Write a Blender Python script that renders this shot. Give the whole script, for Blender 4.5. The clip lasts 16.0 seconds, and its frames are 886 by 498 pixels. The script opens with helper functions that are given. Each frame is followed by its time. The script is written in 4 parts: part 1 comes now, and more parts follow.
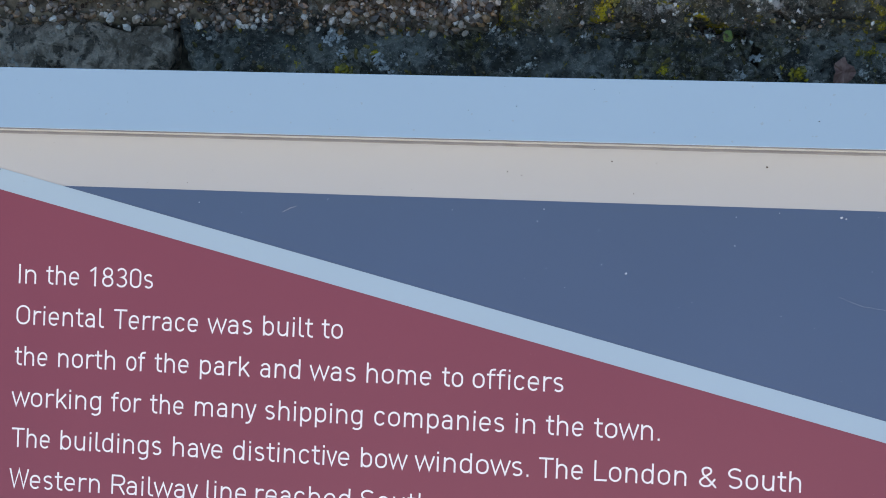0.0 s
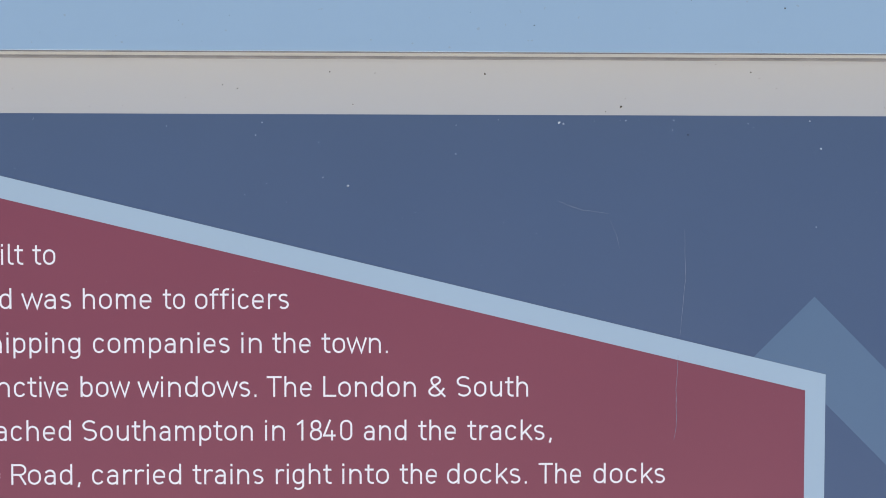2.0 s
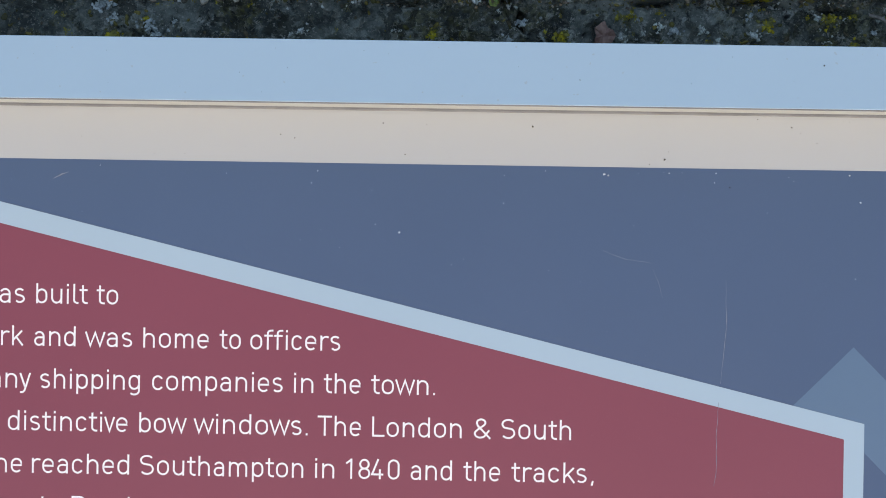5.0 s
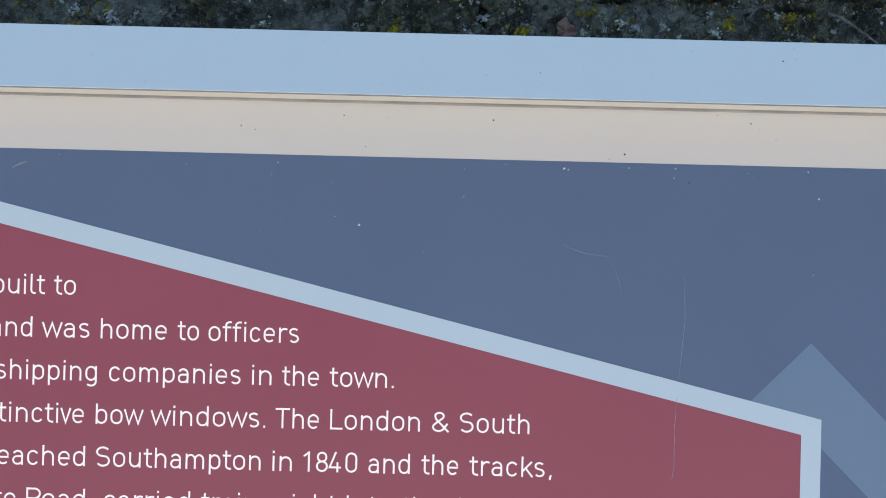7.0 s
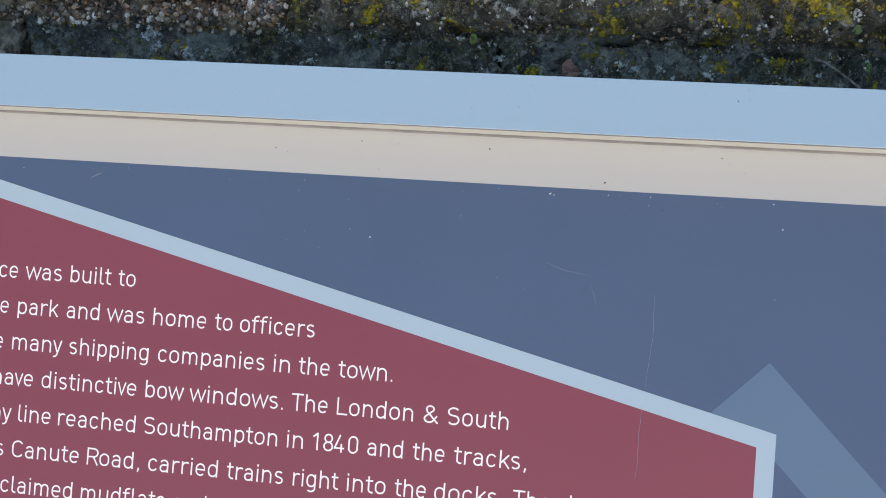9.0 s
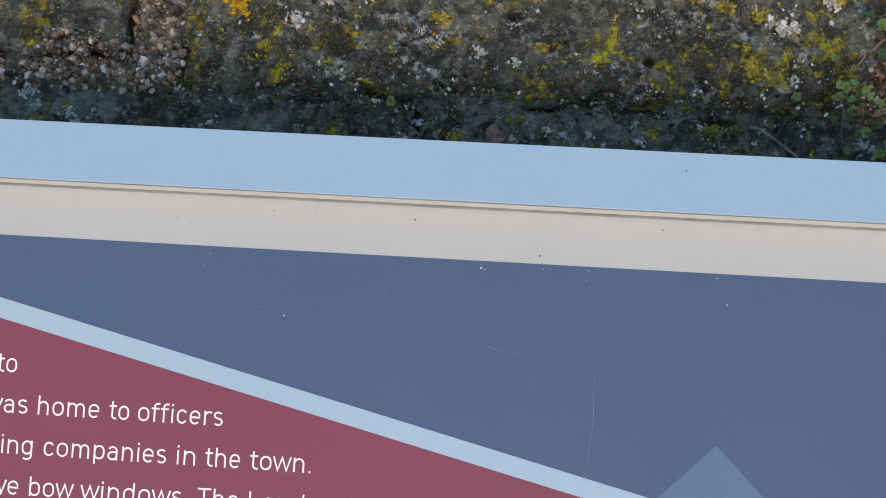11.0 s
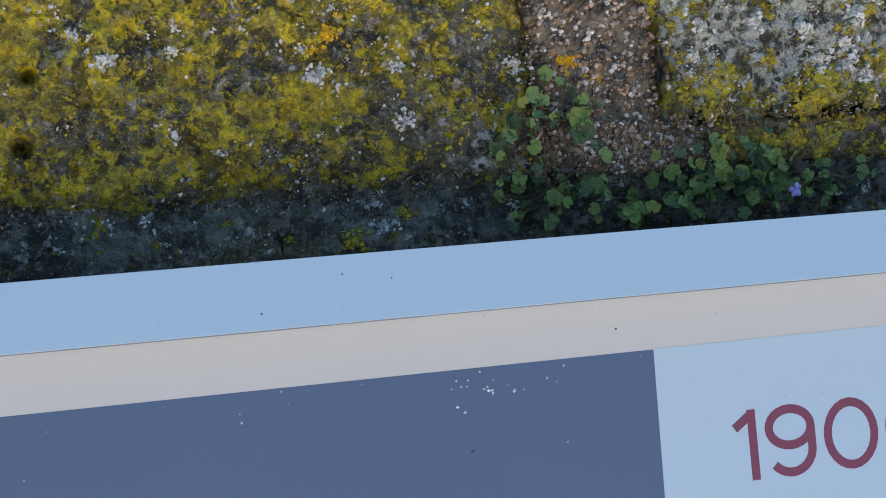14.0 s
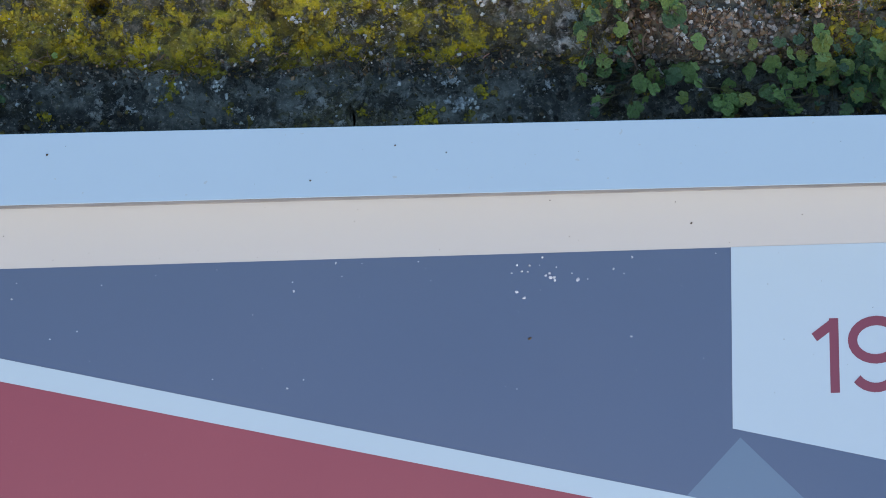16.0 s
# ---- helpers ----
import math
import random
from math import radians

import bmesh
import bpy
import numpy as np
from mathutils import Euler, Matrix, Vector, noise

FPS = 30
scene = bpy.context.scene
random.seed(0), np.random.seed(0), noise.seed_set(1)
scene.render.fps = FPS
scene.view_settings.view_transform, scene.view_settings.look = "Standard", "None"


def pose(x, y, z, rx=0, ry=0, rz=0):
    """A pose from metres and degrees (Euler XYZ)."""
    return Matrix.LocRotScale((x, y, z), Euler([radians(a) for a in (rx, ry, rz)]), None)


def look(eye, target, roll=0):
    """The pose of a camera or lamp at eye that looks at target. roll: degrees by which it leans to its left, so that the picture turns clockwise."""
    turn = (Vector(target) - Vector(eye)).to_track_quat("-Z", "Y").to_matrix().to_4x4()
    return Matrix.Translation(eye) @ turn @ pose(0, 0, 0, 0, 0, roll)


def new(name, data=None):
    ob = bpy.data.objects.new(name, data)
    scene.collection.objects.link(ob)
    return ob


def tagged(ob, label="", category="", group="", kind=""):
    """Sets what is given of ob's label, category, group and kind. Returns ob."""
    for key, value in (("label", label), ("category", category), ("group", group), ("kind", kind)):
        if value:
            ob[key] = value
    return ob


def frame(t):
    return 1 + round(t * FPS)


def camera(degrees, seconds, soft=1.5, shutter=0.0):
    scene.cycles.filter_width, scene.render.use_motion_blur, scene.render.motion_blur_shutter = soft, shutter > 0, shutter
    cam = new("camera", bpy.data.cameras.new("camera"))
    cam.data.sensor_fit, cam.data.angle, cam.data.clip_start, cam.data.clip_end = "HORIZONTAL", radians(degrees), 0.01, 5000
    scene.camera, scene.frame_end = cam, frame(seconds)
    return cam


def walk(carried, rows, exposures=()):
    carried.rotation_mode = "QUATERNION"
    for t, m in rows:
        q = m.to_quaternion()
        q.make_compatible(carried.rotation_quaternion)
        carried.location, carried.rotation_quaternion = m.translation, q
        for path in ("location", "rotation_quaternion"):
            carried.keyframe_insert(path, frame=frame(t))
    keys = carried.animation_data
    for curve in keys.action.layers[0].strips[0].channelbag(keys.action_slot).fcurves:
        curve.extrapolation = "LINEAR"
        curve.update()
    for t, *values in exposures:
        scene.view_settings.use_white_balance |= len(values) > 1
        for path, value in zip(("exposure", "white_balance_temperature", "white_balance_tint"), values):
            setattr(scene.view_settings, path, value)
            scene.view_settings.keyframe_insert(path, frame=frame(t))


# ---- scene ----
cam = camera(32.0, 16.0, soft=0.9)
PATH = [
    (0, 0.2718, -0.1523, 1.5871, 11.95, 8.03, 3.81),
    (0.5, 0.2549, -0.1568, 1.5752, 10.23, 3.81, 2.44),
    (1, 0.2750, -0.1598, 1.5720, 9.79, 0.86, 0.60),
    (1.5, 0.2762, -0.1512, 1.5724, 9.12, -1.04, -0.39),
    (2, 0.2733, -0.1609, 1.5722, 9.53, -1.49, -0.17),
    (2.5, 0.2731, -0.1644, 1.5820, 10.52, -0.43, 0.68),
    (3, 0.2768, -0.1614, 1.5877, 10.26, 0.98, 1.15),
    (3.5, 0.2744, -0.1662, 1.5913, 10.55, 1.21, 1.23),
    (3.7, 0.2799, -0.1618, 1.5930, 10.53, 1.57, 1.15),
    (5.8, 0.2829, -0.1755, 1.5909, 12.46, 0.44, 1.14),
    (6, 0.2870, -0.1748, 1.5901, 12.47, 0.63, 1.21),
    (6.5, 0.2875, -0.1711, 1.5903, 11.90, 0.34, 1.30),
    (7, 0.2866, -0.1821, 1.5897, 12.53, -0.33, 1.35),
    (7.5, 0.3138, -0.1616, 1.6015, 12.02, 0.21, 1.23),
    (8, 0.4018, -0.1729, 1.5996, 12.37, -0.11, 0.39),
    (8.5, 0.4513, -0.2066, 1.6439, 14.04, 9.18, 4.53),
    (9, 0.4478, -0.2033, 1.6557, 14.56, 11.05, 6.68),
    (9.5, 0.4421, -0.1937, 1.6510, 14.32, 9.82, 6.12),
    (9.7, 0.4335, -0.1934, 1.6496, 14.65, 8.65, 5.95),
    (11.8, 0.3546, -0.1704, 1.5970, 16.19, 2.29, 2.88),
    (12, 0.3707, -0.1648, 1.5957, 15.98, 2.62, 2.54),
    (12.2, 0.4045, -0.1579, 1.5961, 16.06, 0.34, 1.42),
    (12.5, 0.5255, -0.1524, 1.5960, 16.15, -5.94, -1.13),
    (12.6, 0.5741, -0.1573, 1.6020, 16.03, -7.03, -1.87),
    (13, 0.6956, -0.1621, 1.5975, 15.93, -12.72, -4.22),
    (13.5, 0.7420, -0.1381, 1.5842, 15.67, -13.04, -7.24),
    (14, 0.7328, -0.0921, 1.5474, 14.90, -12.63, -8.11),
    (14.5, 0.7522, -0.0863, 1.5310, 11.23, -8.47, -7.04),
    (15, 0.7992, -0.0860, 1.5376, 11.12, -4.81, -5.02),
    (15.5, 0.8141, -0.0998, 1.5426, 11.45, -4.08, -3.39),
    (16, 0.8064, -0.1129, 1.5390, 11.28, -4.44, -2.59),
]
walk(cam, [(t, pose(*p)) for t, *p in PATH], exposures=[(0.0, 1.46, 7400, 7), (1.0, 1.46, 7600, 7), (2.5, 1.42, 7600, 7), (3.7, 1.56, 8100, 7), (6.0, 1.62, 8200, 7), (9.0, 1.62, 8200, 7), (12.0, 1.72, 8000, 7), (12.5, 1.86, 8000, 7), (13.0, 1.72, 7500, 7), (13.5, 1.46, 7300, 7), (15.5, 1.62, 7300, 7), (16.0, 1.66, 7300, 7)])

# ---- world and light ----
TILT = 12.0                       # the board and the coping lean towards the reader
BOARD = pose(0, 0, 0.95, TILT)    # board space: x along, y up the slope, z out of the face

world = bpy.data.worlds.new("world")
scene.world = world
world.use_nodes = True
wt = world.node_tree
sky = wt.nodes.new("ShaderNodeTexSky")
sky.sky_type, sky.sun_disc = "NISHITA", False
sky.sun_elevation, sky.sun_rotation = radians(28), radians(180)
sky.air_density, sky.dust_density, sky.ozone_density = 1.0, 0.5, 3.0
wt.links.new(sky.outputs[0], wt.nodes["Background"].inputs[0])
wt.nodes["Background"].inputs[1].default_value = 0.105

sun = new("sun", bpy.data.lights.new("sun", "SUN"))
sun.data.energy, sun.data.angle, sun.data.color = 0.65, radians(60), (1.0, 0.60, 0.30)
sun.matrix_world = look((0.4, -6, 4.14), (0.4, 0, 0.95))


# ---- materials ----
class Nodes:
    """A short way to write a node material."""

    def __init__(self, name, rough=0.5, metal=0.0, spec=0.5):
        self.m = bpy.data.materials.new(name)
        self.m.use_nodes = True
        self.t = self.m.node_tree
        self.b = self.t.nodes["Principled BSDF"]
        self.b.inputs["Roughness"].default_value = rough
        self.b.inputs["Metallic"].default_value = metal
        self.b.inputs["Specular IOR Level"].default_value = spec
        self.co = self.t.nodes.new("ShaderNodeTexCoord").outputs["Object"]

    def put(self, socket, value):
        if hasattr(value, "is_output"):
            self.t.links.new(value, socket)
        elif isinstance(value, tuple) and len(value) == 3:
            socket.default_value = (*value, 1.0)
        else:
            socket.default_value = value

    def noise(self, scale, detail=4.0, rough=0.6, warp=0.0, at=None):
        n = self.t.nodes.new("ShaderNodeTexNoise")
        n.inputs["Scale"].default_value, n.inputs["Detail"].default_value = scale, detail
        n.inputs["Roughness"].default_value, n.inputs["Distortion"].default_value = rough, warp
        self.t.links.new(at or self.co, n.inputs["Vector"])
        return n.outputs["Fac"]

    def cells(self, scale, what="Distance"):
        n = self.t.nodes.new("ShaderNodeTexVoronoi")
        n.inputs["Scale"].default_value = scale
        self.t.links.new(self.co, n.inputs["Vector"])
        return n.outputs[what]

    def span(self, v, a, b, lo=0.0, hi=1.0):
        n = self.t.nodes.new("ShaderNodeMapRange")
        n.interpolation_type = "SMOOTHSTEP"
        self.put(n.inputs[0], v)
        for k, x in zip((1, 2, 3, 4), (a, b, lo, hi)):
            n.inputs[k].default_value = x
        return n.outputs[0]

    def math(self, op, a, b=0.0):
        n = self.t.nodes.new("ShaderNodeMath")
        n.operation = op
        self.put(n.inputs[0], a)
        self.put(n.inputs[1], b)
        return n.outputs[0]

    def mix(self, f, a, b, how="MIX"):
        n = self.t.nodes.new("ShaderNodeMix")
        n.data_type, n.blend_type = "RGBA", how
        self.put(n.inputs[0], f)
        self.put(n.inputs[6], a)
        self.put(n.inputs[7], b)
        return n.outputs[2]

    def axis(self, k):
        n = self.t.nodes.new("ShaderNodeSeparateXYZ")
        self.t.links.new(self.co, n.inputs[0])
        return n.outputs[k]

    def bump(self, v, strength, dist=0.001):
        n = self.t.nodes.new("ShaderNodeBump")
        n.inputs["Strength"].default_value, n.inputs["Distance"].default_value = strength, dist
        self.t.links.new(v, n.inputs["Height"])
        self.t.links.new(n.outputs[0], self.b.inputs["Normal"])

    def done(self, colour, rough=None):
        self.put(self.b.inputs["Base Color"], colour)
        if rough is not None:
            self.put(self.b.inputs["Roughness"], rough)
        return self.m


def print_mat(name, colour, vary=0.06, rough=0.30):
    """Satin printed laminate, with faint clouding, dust and fine orange-peel."""
    n = Nodes(name, rough, spec=0.75)
    dark = tuple(c * (1 - vary) for c in colour)
    light = tuple(min(1.0, c * (1 + vary) + vary * 0.02) for c in colour)
    c = n.mix(n.noise(9, 4), dark, light)
    dust = n.math("MULTIPLY", n.span(n.noise(900, 2), 0.70, 0.82), 0.10)
    c = n.mix(dust, c, (0.6, 0.6, 0.58))
    n.bump(n.noise(700, 3), 0.03, 0.0003)
    return n.done(c, n.span(n.noise(14, 5), 0.3, 0.7, rough - 0.01, rough + 0.02))


def coat_mat(name, colour, rough=0.4):
    """Powder-coated aluminium."""
    n = Nodes(name, rough)
    c = n.mix(n.noise(30, 5), tuple(x * 0.96 for x in colour), colour)
    specks = n.span(n.noise(420, 1), 0.76, 0.80)
    c = n.mix(n.math("MULTIPLY", specks, 0.25), c, (0.25, 0.22, 0.18))
    n.bump(n.noise(1600, 2), 0.05, 0.0002)
    return n.done(c)


def stone_mat(name, low, high, yellow=0.5, white=0.6, moss=0.5, pale=(0.82, 0.80, 0.70), drift=None):
    """Weathered stone with moss, yellow and grey-white crust lichens. yellow, white, moss: how much of each, 0 to 1.
    drift: where along x the yellow crust begins to thicken and where it is thick."""
    n = Nodes(name, 0.85, spec=0.3)

    def crust(region, fine, amount, sharp, push=None):
        v = n.math("ADD", n.math("MULTIPLY", n.noise(region, 4, 0.6, 0.5), 0.50), n.math("MULTIPLY", n.noise(fine, 9, 0.80, 0.3), 0.50))
        if push is not None:
            v = n.math("ADD", v, push)
        t = 0.5 + (0.5 - amount) * 0.36
        return n.span(v, t - sharp, t + sharp)

    c = n.mix(n.span(n.noise(48, 8, 0.66), 0.41, 0.59), low, high)
    c = n.mix(n.math("MULTIPLY", crust(20, 150, moss, 0.03), 0.7), c, n.mix(n.span(n.noise(420, 4), 0.35, 0.65), (0.085, 0.062, 0.022), (0.27, 0.235, 0.085)))
    push = None
    if drift:
        push = n.math("ADD", n.span(n.axis(0), drift[0], drift[1], -0.06, 0.045), n.span(n.axis(0), drift[2], drift[3], 0.0, -0.05))
    # crumbled grain: warm light crumbs, shade of the hollows between them painted dark
    fine = n.noise(220, 6, 0.64)
    blot = n.math("MULTIPLY", n.span(n.noise(105, 5, 0.65, 0.4), 0.485, 0.44), n.span(n.noise(30, 3), 0.36, 0.55, 0.35, 1.0))
    c = n.mix(n.span(fine, 0.54, 0.38, 0.0, 0.55), c, n.mix(0.55, c, (0.055, 0.046, 0.034)))
    c = n.mix(n.span(fine, 0.53, 0.62, 0.0, 0.30), c, (0.72, 0.64, 0.50))
    wm = n.math("MULTIPLY", crust(60, 230, white, 0.02), n.span(n.noise(210, 4, 0.6), 0.44, 0.52))
    c = n.mix(n.math("MULTIPLY", wm, 0.95), c, n.mix(n.span(n.noise(300, 3), 0.35, 0.65), tuple(x * 0.8 for x in pale), pale))
    ym = crust(34, 190, yellow, 0.014, push)
    tone = n.mix(n.span(n.noise(95, 6, 0.7), 0.40, 0.60), (0.46, 0.40, 0.08), (0.95, 0.76, 0.035))
    tone = n.mix(n.span(n.noise(260, 5, 0.65), 0.50, 0.38, 0.0, 0.6), tone, (0.17, 0.14, 0.04))
    c = n.mix(n.math("MULTIPLY", ym, 0.95), c, tone)
    c = n.mix(n.math("MULTIPLY", blot, 0.72), c, (0.055, 0.052, 0.036))
    fleck = n.math("MULTIPLY", n.span(n.noise(170, 5, 0.7), 0.60, 0.625), n.span(n.noise(26, 3), 0.42, 0.60))
    c = n.mix(n.math("MULTIPLY", fleck, 0.25 + 0.75 * white), c, pale)
    grain = n.noise(430, 7, 0.8)
    c = n.mix(n.span(grain, 0.50, 0.38), c, n.mix(0.30, c, (0.03, 0.026, 0.022)))
    c = n.mix(n.math("MULTIPLY", n.span(n.noise(760, 3, 0.6), 0.60, 0.66), 0.40), c, (0.85, 0.78, 0.66))
    # round pits, sunk by the bump, their inner shade put into the colour
    void = n.math("MULTIPLY", n.span(n.cells(150), 0.10, 0.30, 1.0, 0.0), n.span(n.noise(60, 3), 0.52, 0.60))
    c = n.mix(n.math("MULTIPLY", void, 0.85), c, (0.025, 0.020, 0.015))
    h = n.math("ADD", n.math("ADD", n.math("MULTIPLY", fine, 1.3), n.math("MULTIPLY", grain, 0.5)), n.math("MULTIPLY", n.math("ADD", void, blot), -0.9))
    h = n.math("ADD", h, n.math("MULTIPLY", n.math("ADD", ym, wm), 0.25))
    n.bump(h, 1.0, 0.0045)
    return n.done(c)


def plain_mat(name, a, b, scale=60, rough=0.7, bump=0.2, spec=0.3):
    n = Nodes(name, rough, spec=spec)
    if bump:
        n.bump(n.noise(scale * 4, 5), bump, 0.0008)
    return n.done(n.mix(n.span(n.noise(scale, 5), 0.3, 0.7), a, b))


def island_mat(name, tones, rough=0.75, spec=0.35, scale=500):
    """Tones that change from piece to piece of one mesh."""
    n = Nodes(name, rough, spec=spec)
    g = n.t.nodes.new("ShaderNodeNewGeometry")
    r = n.t.nodes.new("ShaderNodeValToRGB")
    r.color_ramp.interpolation = "CONSTANT"
    while len(r.color_ramp.elements) < len(tones):
        r.color_ramp.elements.new(0.5)
    for k, (e, c) in enumerate(zip(r.color_ramp.elements, tones)):
        e.position, e.color = k / len(tones), (*c, 1)
    n.t.links.new(g.outputs["Random Per Island"], r.inputs[0])
    c = n.mix(n.span(n.noise(scale, 4), 0.3, 0.75), r.outputs[0], n.mix(0.5, r.outputs[0], (0.03, 0.028, 0.02)))
    n.bump(n.noise(scale * 2, 3), 0.3, 0.0003)
    return n.done(c)


# one white print: warm light by the rail, bluish elsewhere, put into its colour
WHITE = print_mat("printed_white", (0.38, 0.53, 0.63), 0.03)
MARGIN = print_mat("printed_white_warm_lit", (0.472, 0.500, 0.498), 0.03)
BANNER = print_mat("printed_white_cool_lit", (0.375, 0.525, 0.635), 0.03)
NAVY = print_mat("printed_navy", (0.066, 0.112, 0.200), 0.05)
SLATE = print_mat("printed_slate_blue", (0.104, 0.184, 0.285), 0.05)
RED = print_mat("printed_maroon", (0.242, 0.053, 0.079), 0.06)
INK = print_mat("printed_white_ink", (0.91, 0.92, 0.93), 0.02)
INK_RED = print_mat("printed_maroon_ink", (0.17, 0.040, 0.072), 0.05)
# rail coat with the warm light on its inner edge put into the colour
EDGE_LIT = coat_mat("warm_lit_edge_coat", (0.40, 0.43, 0.43))
COAT = coat_mat("white_powder_coat", (0.305, 0.470, 0.605))
BACK = plain_mat("grey_sheet", (0.25, 0.25, 0.26), (0.32, 0.32, 0.33), 20, 0.5, 0.05)


# ---- building helpers ----
def mesh_of(bm, name):
    me = bpy.data.meshes.new(name)
    bm.to_mesh(me)
    bm.free()
    return me


def part(name, bm, material, parent, label="", smooth=False):
    """Links a bmesh or a mesh as one object under a thing or part."""
    me = bm if isinstance(bm, bpy.types.Mesh) else mesh_of(bm, name)
    if material and not me.materials:
        me.materials.append(material)
    if smooth:
        me.polygons.foreach_set("use_smooth", [True] * len(me.polygons))
    ob = new(name, me)
    ob.parent = parent
    return tagged(ob, label)


def thing(name, label, category, m=BOARD, group="", kind=""):
    ob = new(name)
    ob.matrix_world = m
    ob.empty_display_size = 0.05
    return tagged(ob, label, category, group, kind)


def box(x0, x1, y0, y1, z0, z1, bevel=0.0):
    bm = bmesh.new()
    v = [bm.verts.new((x, y, z)) for z in (z0, z1) for y in (y0, y1) for x in (x0, x1)]
    for f in ((0, 2, 3, 1), (4, 5, 7, 6), (0, 1, 5, 4), (1, 3, 7, 5), (3, 2, 6, 7), (2, 0, 4, 6)):
        bm.faces.new([v[k] for k in f])
    if bevel:
        bmesh.ops.bevel(bm, geom=bm.edges[:], offset=bevel, segments=3, affect="EDGES", profile=0.5)
    return bm


def sheet(points, z):
    """A printed shape: a flat film of ink at height z."""
    bm = bmesh.new()
    top = [bm.verts.new((x, y, z)) for x, y in points]
    f = bm.faces.new(top)
    bmesh.ops.triangulate(bm, faces=[f])
    for p in bm.faces:
        p.normal_update()
        if p.normal.z < 0:
            p.normal_flip()
    return bm


def lattice(ix, iy, seed):
    h = (ix * 374761393 + iy * 668265263 + seed * 974711) & 0x7FFFFFFF
    h = ((h ^ (h >> 13)) * 1274126177) & 0x7FFFFFFF
    return ((h ^ (h >> 16)) & 0xFFFF) / 65535.0


def value(x, y, scale, seed=0):
    x, y = np.asarray(x) * scale + 1000.3, np.asarray(y) * scale + 1000.7
    ix, iy = np.floor(x).astype(np.int64), np.floor(y).astype(np.int64)
    fx, fy = x - ix, y - iy
    fx, fy = fx * fx * (3 - 2 * fx), fy * fy * (3 - 2 * fy)
    a, b = lattice(ix, iy, seed), lattice(ix + 1, iy, seed)
    c, d = lattice(ix, iy + 1, seed), lattice(ix + 1, iy + 1, seed)
    return (a + (b - a) * fx) * (1 - fy) + (c + (d - c) * fx) * fy - 0.5


def fbm(x, y, scale, octaves=4, seed=0):
    return sum(value(x, y, scale * 2.03 ** k, seed + 17 * k) * 0.55 ** k for k in range(octaves))


# ---- lettering: a plain engineering alphabet drawn with a pen of even width ----
# The unit is the height of a capital; P is half the pen, X the height of the small letters.
P, X = 0.05, 0.745


def arc(cx, cy, rx, ry, a0, a1, n=12):
    return [(cx + rx * math.cos(radians(a0 + (a1 - a0) * k / n)), cy + ry * math.sin(radians(a0 + (a1 - a0) * k / n))) for k in range(n + 1)]


def loop(x0, x1, y0, y1, ry):
    """A closed upright oval with straight sides."""
    cx, rx = (x0 + x1) / 2, (x1 - x0) / 2 - P
    up, low = y1 - P - ry, y0 + P + ry
    ring = arc(cx, up, rx, ry, 180, 0) + arc(cx, low, rx, ry, 0, -180)
    return ring + ring[:1]


def stem(x, y0, y1):
    return [(x, y0), (x, y1)]


def open_ring(w, h, ry, a, b):
    """An oval open towards the right, as of a c."""
    return arc(w / 2, h - P - ry, w / 2 - P, ry, a, 180) + arc(w / 2, P + ry, w / 2 - P, ry, 180, 360 - b)


def ess(w, h, r0, r1):
    """The double bend of an s."""
    return arc(w / 2, h - P - r0, w / 2 - P - 0.005, r0, 32, 236) + arc(w / 2 + 0.005, P + r1, w / 2 - P, r1, 56, -148)


ARCH = arc(0.24, 0.435, 0.19, 0.25, 180, 0)
PEN = {}                                                   # the strokes of each letter
PEN["I"] = [stem(P, 0, 1)]
PEN["O"] = [loop(0, 0.62, 0, 1, 0.29)]
PEN["T"] = [[(0, 1 - P), (0.58, 1 - P)], stem(0.29, 0, 1)]
PEN["L"] = [[(P, 1), (P, P), (0.50, P)]]
PEN["S"] = [ess(0.58, 1, 0.215, 0.245)]
PEN["W"] = [[(0.04, 1), (0.23, P), (0.43, 0.96), (0.63, P), (0.82, 1)]]
PEN["R"] = [stem(P, 0, 1), [(P, 1 - P), (0.33, 1 - P)] + arc(0.33, 0.715, 0.20, 0.235, 90, -90) + [(P, 0.48)], [(0.32, 0.48), (0.54, 0)]]
PEN["C"] = [open_ring(0.60, 1, 0.28, 28, 28)]
PEN["&"] = [[(0.60, 0), (0.15, 0.64)] + arc(0.27, 0.785, 0.150, 0.165, 205, -20), arc(0.27, 0.785, 0.150, 0.165, -20, -55, 4) + [(0.15, 0.44)] + arc(0.245, 0.25, 0.195, 0.20, 125, 335) + [(0.56, 0.42)]]
PEN["a"] = [arc(0.22, 0.475, 0.17, 0.21, 155, 0) + [(0.39, 0)], [(0.39, 0.42), (0.20, 0.42)] + arc(0.19, 0.235, 0.14, 0.185, 90, 270) + arc(0.22, 0.22, 0.17, 0.17, 270, 360)]
PEN["b"] = [stem(P, 0, 1), loop(0, 0.48, 0, X, 0.25)]
PEN["c"] = [open_ring(0.47, X, 0.25, 30, 30)]
PEN["d"] = [stem(0.43, 0, 1), loop(0, 0.48, 0, X, 0.25)]
PEN["e"] = [[(P, 0.37), (0.43, 0.37), (0.43, 0.44)] + arc(0.24, 0.435, 0.19, 0.25, 0, 180) + arc(0.24, 0.30, 0.19, 0.25, 180, 318)]
PEN["f"] = [[(0.36, 1 - P)] + arc(0.28, 0.81, 0.14, 0.14, 90, 180) + [(0.14, 0)], [(0, X - P), (0.34, X - P)]]
